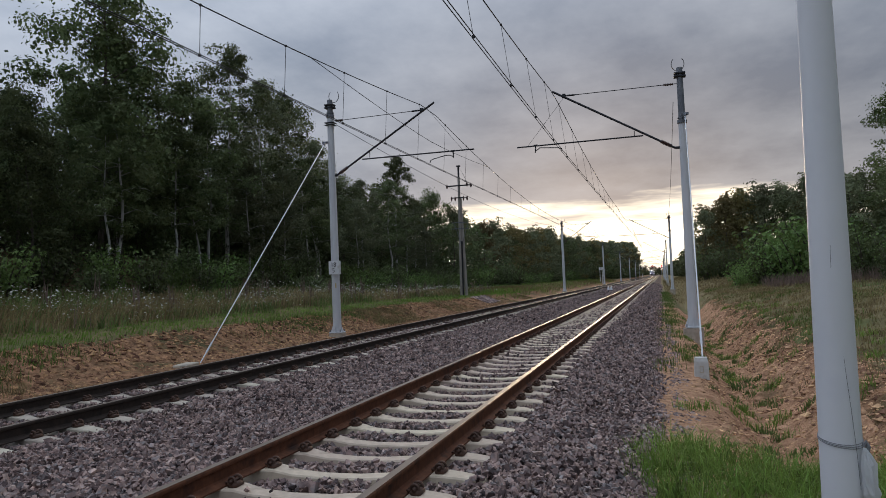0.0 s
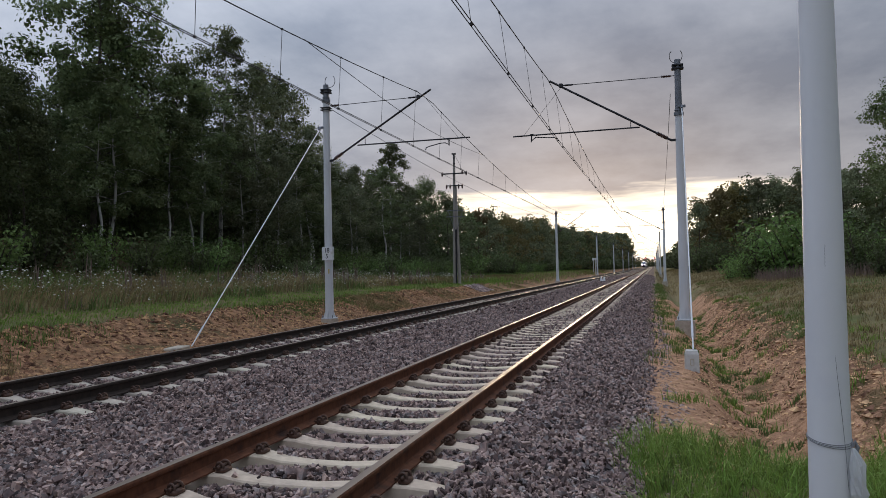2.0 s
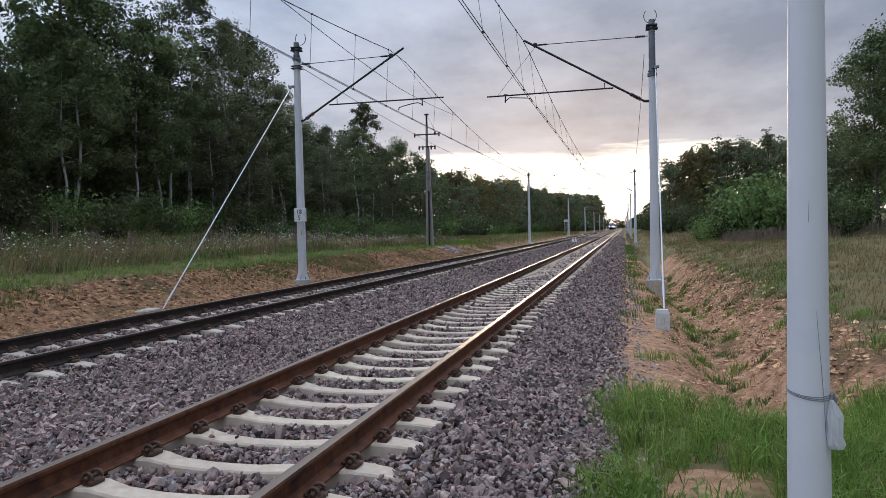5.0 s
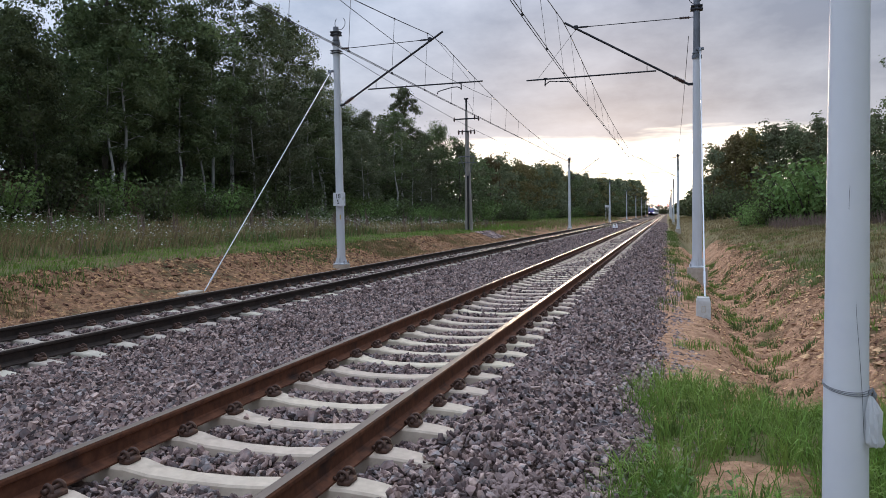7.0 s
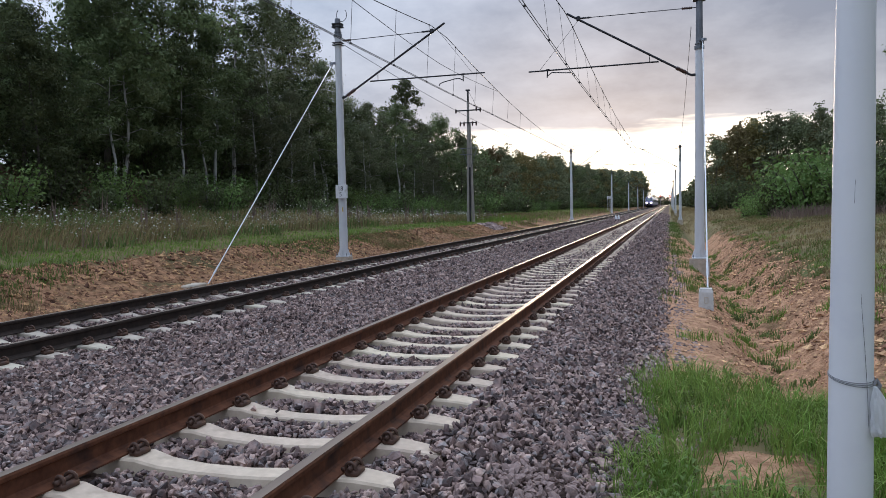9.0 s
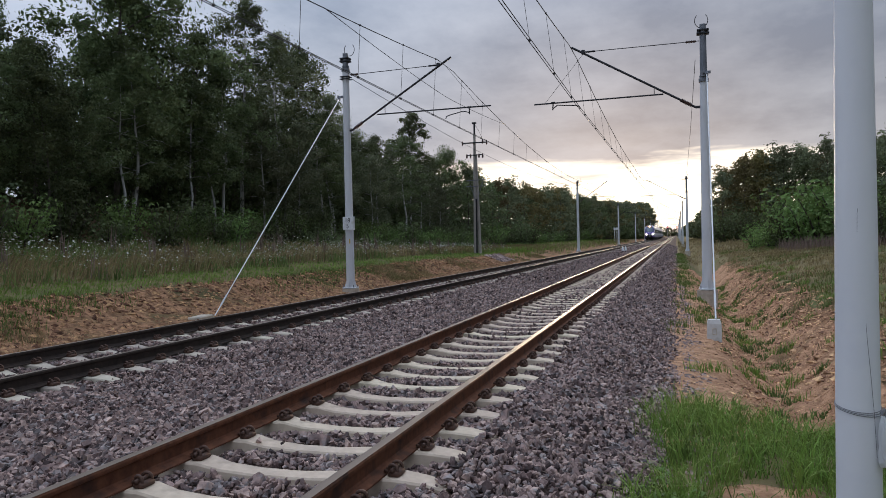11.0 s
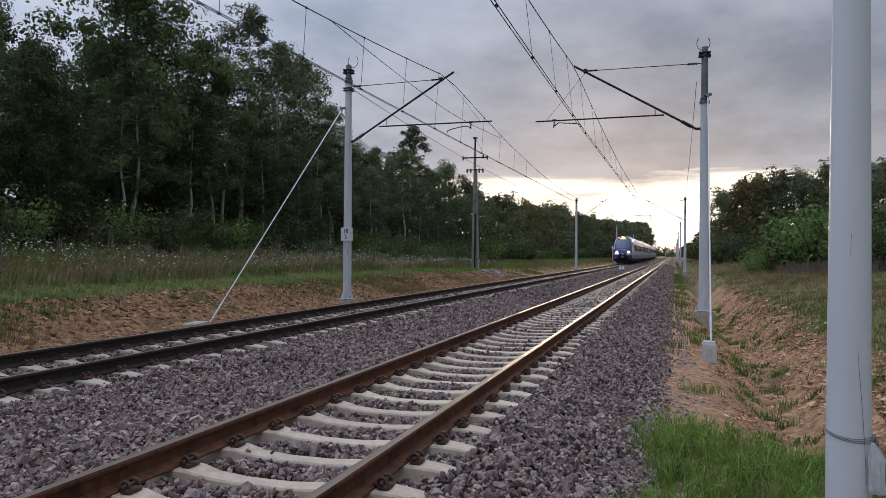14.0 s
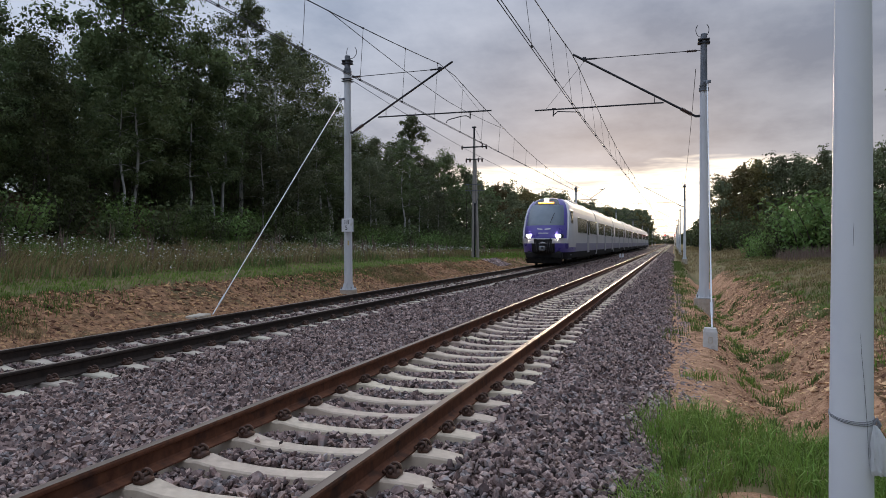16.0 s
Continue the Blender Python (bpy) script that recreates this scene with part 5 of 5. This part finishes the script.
def clods(name, label, n, x0, x1, y0, y1, radius, mat, seed, keep=None):
    r = np.random.default_rng(seed)
    p = strew(n, x0, x1, y0, y1, seed, keep)
    s = radius * np.exp(np.clip(r.normal(0, 0.45, (len(p), 1, 1)), -1.0, 0.75))
    v0, f0 = rock(r, 0)
    ang = r.uniform(0, 2 * math.pi, len(p))
    co, si = np.cos(ang)[:, None], np.sin(ang)[:, None]
    j = v0[None] * r.uniform(0.6, 1.4, (len(p), 6, 3)) * np.array([1.1, 1.1, 1.0])
    v = np.stack([j[..., 0] * co - j[..., 1] * si, j[..., 0] * si + j[..., 1] * co, j[..., 2]], -1) * s + p[:, None, :]
    f = f0[None] + (np.arange(len(p)) * 6)[:, None, None]
    return tagged(part(name, raw_mesh(name, v.reshape(-1, 3), f.reshape(-1, 3), mat), None), label, "earth clods", kind="stuff")


clods("earth_clods", "reddish earth clods on the slopes of the ditch", 18000, 2.75, 5.7, 2.4, 24, 0.021, CLOD, 31)
clods("earth_clods", "larger earth lumps on the slope of the ditch", 1500, 4.6, 6.0, 3.0, 28, 0.036, CLOD, 36)
clods("earth_clods", "reddish earth clods on the bank beside the far track", 18000, -10.4, -7.8, 3, 48, 0.036, BANK_CLOD, 32)
clods("gravel_heap", "low heap of dark gravel beside the line pole", 700, -10.4, -9.0, 44.6, 48.4, 0.085, STONE, 34)
clods("strewn_stones", "ballast stones strewn beside the bed", 6500, 2.72, 3.2, -1.5, 26, 0.022, STONE, 33, lambda x, y, r: x < 2.86 + 0.09 * np.sin(y * 1.7) + 0.06 * np.sin(y * 4.1) + np.abs(r.normal(0, 0.07, len(x))))

# ---- the train ----
LEVELS = [(0.42, 1.32, 0.50), (0.80, 1.38, 0.20), (1.10, 1.40, 0.05), (1.35, 1.41, 0.0), (1.66, 1.41, 0.03), (2.1, 1.41, 0.18), (2.45, 1.40, 0.37), (3.00, 1.37, 0.68), (3.42, 1.30, 0.96), (3.74, 1.20, 1.22), (4.00, 1.02, 1.55), (4.18, 0.76, 2.0), (4.25, 0.4, 2.6)]
US = [-1, -0.93, -0.82, -0.68, -0.5, -0.25, 0, 0.25, 0.5, 0.68, 0.82, 0.93, 1]
CAR = 18.6


def nose_y(i, u):
    return LEVELS[i][2] + 1.15 * abs(u) ** 3.2


def nose_patch(i0, i1, j0, j1, proud, mats, name, parent, label=""):
    """A piece of the curved cab front, between levels and columns, set a little proud."""
    v, f = [], []
    w = j1 - j0 + 1
    for i in range(i0, i1 + 1):
        for j in range(j0, j1 + 1):
            v.append((LEVELS[i][1] * US[j], nose_y(i, US[j]) - proud, LEVELS[i][0]))
    for i in range(i1 - i0):
        for j in range(j1 - j0):
            a = i * w + j
            f.append((a, a + 1, a + w + 1, a + w))
    return part(name, Shape().add(v, f), mats, parent, label, smooth=True)


def build_train():
    t = thing("electric_train", pose(FAR_AXIS, 100, 0.1752), "violet and silver-white electric multiple unit with lit headlights", "train")
    n = len(LEVELS)
    # cab shell
    v, f, mi = [], [], []
    for i in range(n):
        for j, u in enumerate(US):
            v.append((LEVELS[i][1] * u, nose_y(i, u), LEVELS[i][0]))
    w = len(US)
    for i in range(n - 1):
        for j in range(w - 1):
            f.append((i * w + j, i * w + j + 1, (i + 1) * w + j + 1, (i + 1) * w + j))
            edge = j in (0, w - 2)
            mi.append(3 if i == 0 else 1 if i == 3 or (edge and i > 3) else 3 if i < 3 and 3 < j < w - 5 else 0)
    back0 = len(v)
    for i in range(n):
        for sx in (-1, 1):
            v.append((LEVELS[i][1] * sx, 4.6, LEVELS[i][0]))
    for i in range(n - 1):
        for s_, col in ((0, 0), (1, w - 1)):
            a, b = i * w + col, (i + 1) * w + col
            c, d = back0 + 2 * (i + 1) + s_, back0 + 2 * i + s_
            f.append((a, b, c, d) if s_ == 0 else (d, c, b, a))
            mi.append(3 if i < 1 else 0 if i < 2 else 1)
    f.append(tuple((n - 1) * w + j for j in range(w)) + (back0 + 2 * n - 1, back0 + 2 * n - 2))
    mi.append(1)
    sh = Shape()
    sh.v, sh.f, sh.mi = v, f, mi
    part("cab", sh, [SKIN_PURPLE, SKIN_WHITE, SKIN_GREY, UNDER], t, "violet cab front with silver-white edges", smooth=True)
    nose_patch(6, 9, 2, 10, 0.014, SCREEN_GLASS, "windscreen", t, "large windscreen with sky reflection put into its pale colour")
    nose_patch(9, 11, 3, 9, 0.014, TRAIN_GLASS, "display_window", t, "dark window of the destination display")
    lean = pose(0, 0, 0, -50).to_3x3().to_4x4()
    part("destination_display", Shape().box((0, 1.36, 3.87), (0.98, 0.03, 0.15), lean), DISPLAY, t, "glowing amber destination display")
    part("display_text", Shape().box((-0.36, 1.335, 3.875), (0.1, 0.02, 0.08), lean).box((0.08, 1.335, 3.875), (0.62, 0.02, 0.05), lean), DISPLAY_TEXT, t, "bright amber bars of the display")
    for sx in (-1, 1):
        lamp = part("headlight", Shape().box((sx * 0.86, 0.56, 1.80), (0.62, 0.56, 0.26), bevel=0.07), BLACK, t)
        part("lens", Shape().box((sx * 0.82, 0.265, 1.80), (0.40, 0.05, 0.19), bevel=0.03), HEADLIGHT, lamp, "glowing warm white headlight")
        part("indicator_lens", Shape().box((sx * 1.09, 0.275, 1.79), (0.11, 0.05, 0.12), bevel=0.02), SCREEN_GLASS, lamp)
        part("cab_side_window", Shape().box((sx * 1.375, 3.0, 3.02), (0.05, 1.0, 0.84), bevel=0.02), TRAIN_GLASS, t)
        part("corner_pillar", Shape().tube([(sx * (LEVELS[i][1] - 0.03), nose_y(i, 0.97) - 0.02, LEVELS[i][0]) for i in range(3, 11)], 0.055, 8), SKIN_WHITE, t, "silver-white edge strip of the cab front", smooth=True)
        part("cab_step", Shape().box((sx * 1.3, 2.35, 0.62), (0.2, 0.4, 0.05)).box((sx * 1.3, 2.35, 0.36), (0.2, 0.4, 0.05)), DARK_GALV, t)
    top = part("top_light", Shape().box((0, 1.72, 4.08), (0.36, 0.30, 0.18), bevel=0.03), BLACK, t)
    part("lens", Shape().box((0, 1.56, 4.09), (0.26, 0.04, 0.12), bevel=0.02), HEADLIGHT, top, "glowing warm white headlight")
    logo = Shape().box((-0.22, 0.225, 2.22), (0.34, 0.015, 0.07), pose(0, 0, 0, -28, 8).to_3x3().to_4x4()).box((0.26, 0.225, 2.22), (0.36, 0.015, 0.08), pose(0, 0, 0, -28, -6).to_3x3().to_4x4())
    part("emblem", logo, SKIN_WHITE, t, "plain white marks on the cab front")
    part("lettering", Shape().box((0.02, 0.10, 1.97), (0.6, 0.012, 0.05), pose(0, 0, 0, -22).to_3x3().to_4x4()), SKIN_WHITE, t, "pale bar of lettering on the cab front")
    part("wiper", Shape().tube([(0.40, 0.42, 2.62), (0.60, 0.75, 3.2)], 0.018, 5), UNDER, t)
    part("coupler_bay", Shape().box((0.0, 0.62, 1.22), (1.15, 1.22, 0.92), bevel=0.1), UNDER, t)
    part("lower_bay", Shape().box((0.0, 0.75, 0.62), (2.2, 0.9, 0.5), bevel=0.12), UNDER, t)
    cp = part("coupler", Shape().box((0, -0.2, 1.05), (0.34, 0.55, 0.30), bevel=0.07).tube([(0, 0, 1.05), (0, 0.5, 1.05)], 0.1, 8), DARK_GALV, t, "grey coupler head")
    part("coupler_socket", Shape().tube([(0.05, -0.49, 1.08), (0.05, -0.46, 1.08)], 0.08, 10), BLACK, cp)
    for hx in (-0.42, -0.2, 0.3, 0.45):
        part("brake_hose", Shape().tube([(hx, 0.0, 1.45), (hx * 0.9, -0.12, 1.1), (hx * 0.8, -0.06, 0.8)], 0.025, 6), BLACK, t, smooth=True)
    part("snow_plough", Shape().add([(-1.15, 0.35, 0.42), (0, -0.05, 0.42), (1.15, 0.35, 0.42), (-1.05, 0.55, 0.14), (0, 0.1, 0.14), (1.05, 0.55, 0.14), (-1.15, 0.6, 0.42), (1.15, 0.6, 0.42)], [(0, 1, 4, 3), (1, 2, 5, 4), (0, 3, 6), (2, 7, 5), (0, 6, 7, 2, 1), (3, 4, 5, 7, 6)]), UNDER, t)
    lower = [(z, x) for z, x, _ in LEVELS]
    win_long, win_short = Shape().box((0, 0, 0), (0.03, 2.13, 1.05), bevel=0.012).mesh("window", TRAIN_GLASS), Shape().box((0, 0, 0), (0.03, 1.16, 1.05), bevel=0.012).mesh("window", TRAIN_GLASS)
    door_me = Shape().box((0, 0, 0), (0.025, 1.35, 2.15), bevel=0.01).mesh("door", SKIN_DOOR)
    bog = Shape()
    for wy in (-1.3, 1.3):
        for sx in (-1, 1):
            bog.tube([(sx * 0.69, wy, 0.46), (sx * 0.80, wy, 0.46)], 0.46, 16)
    for sx in (-1, 1):
        bog.box((sx * 0.98, 0, 0.5), (0.14, 3.4, 0.28), bevel=0.04)
    bog_me = bog.mesh("bogie", UNDER)
    trim_me = Shape().box((0, 0, 0), (0.03, 2.05, 0.05)).mesh("trim", SKIN_WHITE)
    for k in range(8):
        y0 = 4.6 if k == 0 else k * CAR + 0.45
        y1 = (k + 1) * CAR - 0.35
        prof = [(x, z) for z, x in lower] + [(-x, z) for z, x in reversed(lower)]
        s = Shape()
        s.prism(prof, y0, y1)
        m = len(prof)
        s.mi = []
        for i in range(m):
            zmid = (prof[i][1] + prof[(i + 1) % m][1]) / 2
            s.mi.append(1 if zmid > 3.5 else 3 if zmid < 0.8 else 2 if zmid < 1.3 else 0)
        s.mi += [0, 0]
        part("car_body", s, [SKIN_WHITE, ROOF, SKIN_GREY, UNDER], t)
        if k < 7:
            part("gangway", Shape().box((0, (k + 1) * CAR + 0.05, 2.15), (2.3, 0.9, 3.2), bevel=0.1), UNDER, t, "dark bellows between two cars")
        for sx in (-1, 1):
            yy = y0 + 1.2
            seq = "LLSDLLLDS" if k else "SLLDLLS"
            for ch in seq:
                if ch == "D":
                    part("door", door_me, None, t, "pale grey sliding door", at=pose(sx * 1.413, yy + 0.7, 1.75))
                    part("door_window", win_short, None, t, at=pose(sx * 1.415, yy + 0.7, 2.5))
                    yy += 1.75
                else:
                    ln = 2.05 if ch == "L" else 1.1
                    part("window", win_long if ch == "L" else win_short, None, t, at=pose(sx * 1.395, yy + ln / 2, 2.56))
                    if sx > 0 and ch == "L" and k < 3:
                        part("light_strip", trim_me, None, t, "white strip along the window edge", at=pose(1.412, yy + ln / 2, 3.10))
                        part("light_strip", trim_me, None, t, "white strip along the window edge", at=pose(1.424, yy + ln / 2, 2.01))
                    yy += ln + 0.08
        part("roof_unit", Shape().box((0, (y0 + y1) / 2 - 2, 4.26), (1.4, 4.2, 0.24), bevel=0.08), ROOF, t)
        part("roof_unit", Shape().box((0, (y0 + y1) / 2 + 4, 4.25), (1.3, 3.0, 0.2), bevel=0.08), ROOF, t)
        part("underframe", Shape().box((0, (y0 + y1) / 2, 0.5), (2.3, (y1 - y0) - 5, 0.5), bevel=0.04), UNDER, t)
    for k in range(9):
        part("bogie", bog_me, None, t, at=pose(0, 3.2 if k == 0 else min(k * CAR, 8 * CAR - 3.0), 0))
    ant = Shape().box((0, 26, 4.4), (1.4, 1.6, 0.12)).tube([(0, 25.4, 4.35), (0, 26.9, 4.75), (0, 25.5, 5.42)], 0.03, 5).tube([(-0.8, 25.5, 5.42), (0.8, 25.5, 5.42)], 0.03, 5)
    part("pantograph", ant, BLACK, t, "raised pantograph")
    return t


train = build_train()


def motions():
    # the train comes towards the camera on the far track at an even 36 metres a second
    rows = [(t, pose(FAR_AXIS, 38.6 + 36.0 * (16.0 - t), 0.1752)) for t in np.arange(0.0, 16.01, 2.0)]
    walk(train, rows)


motions()
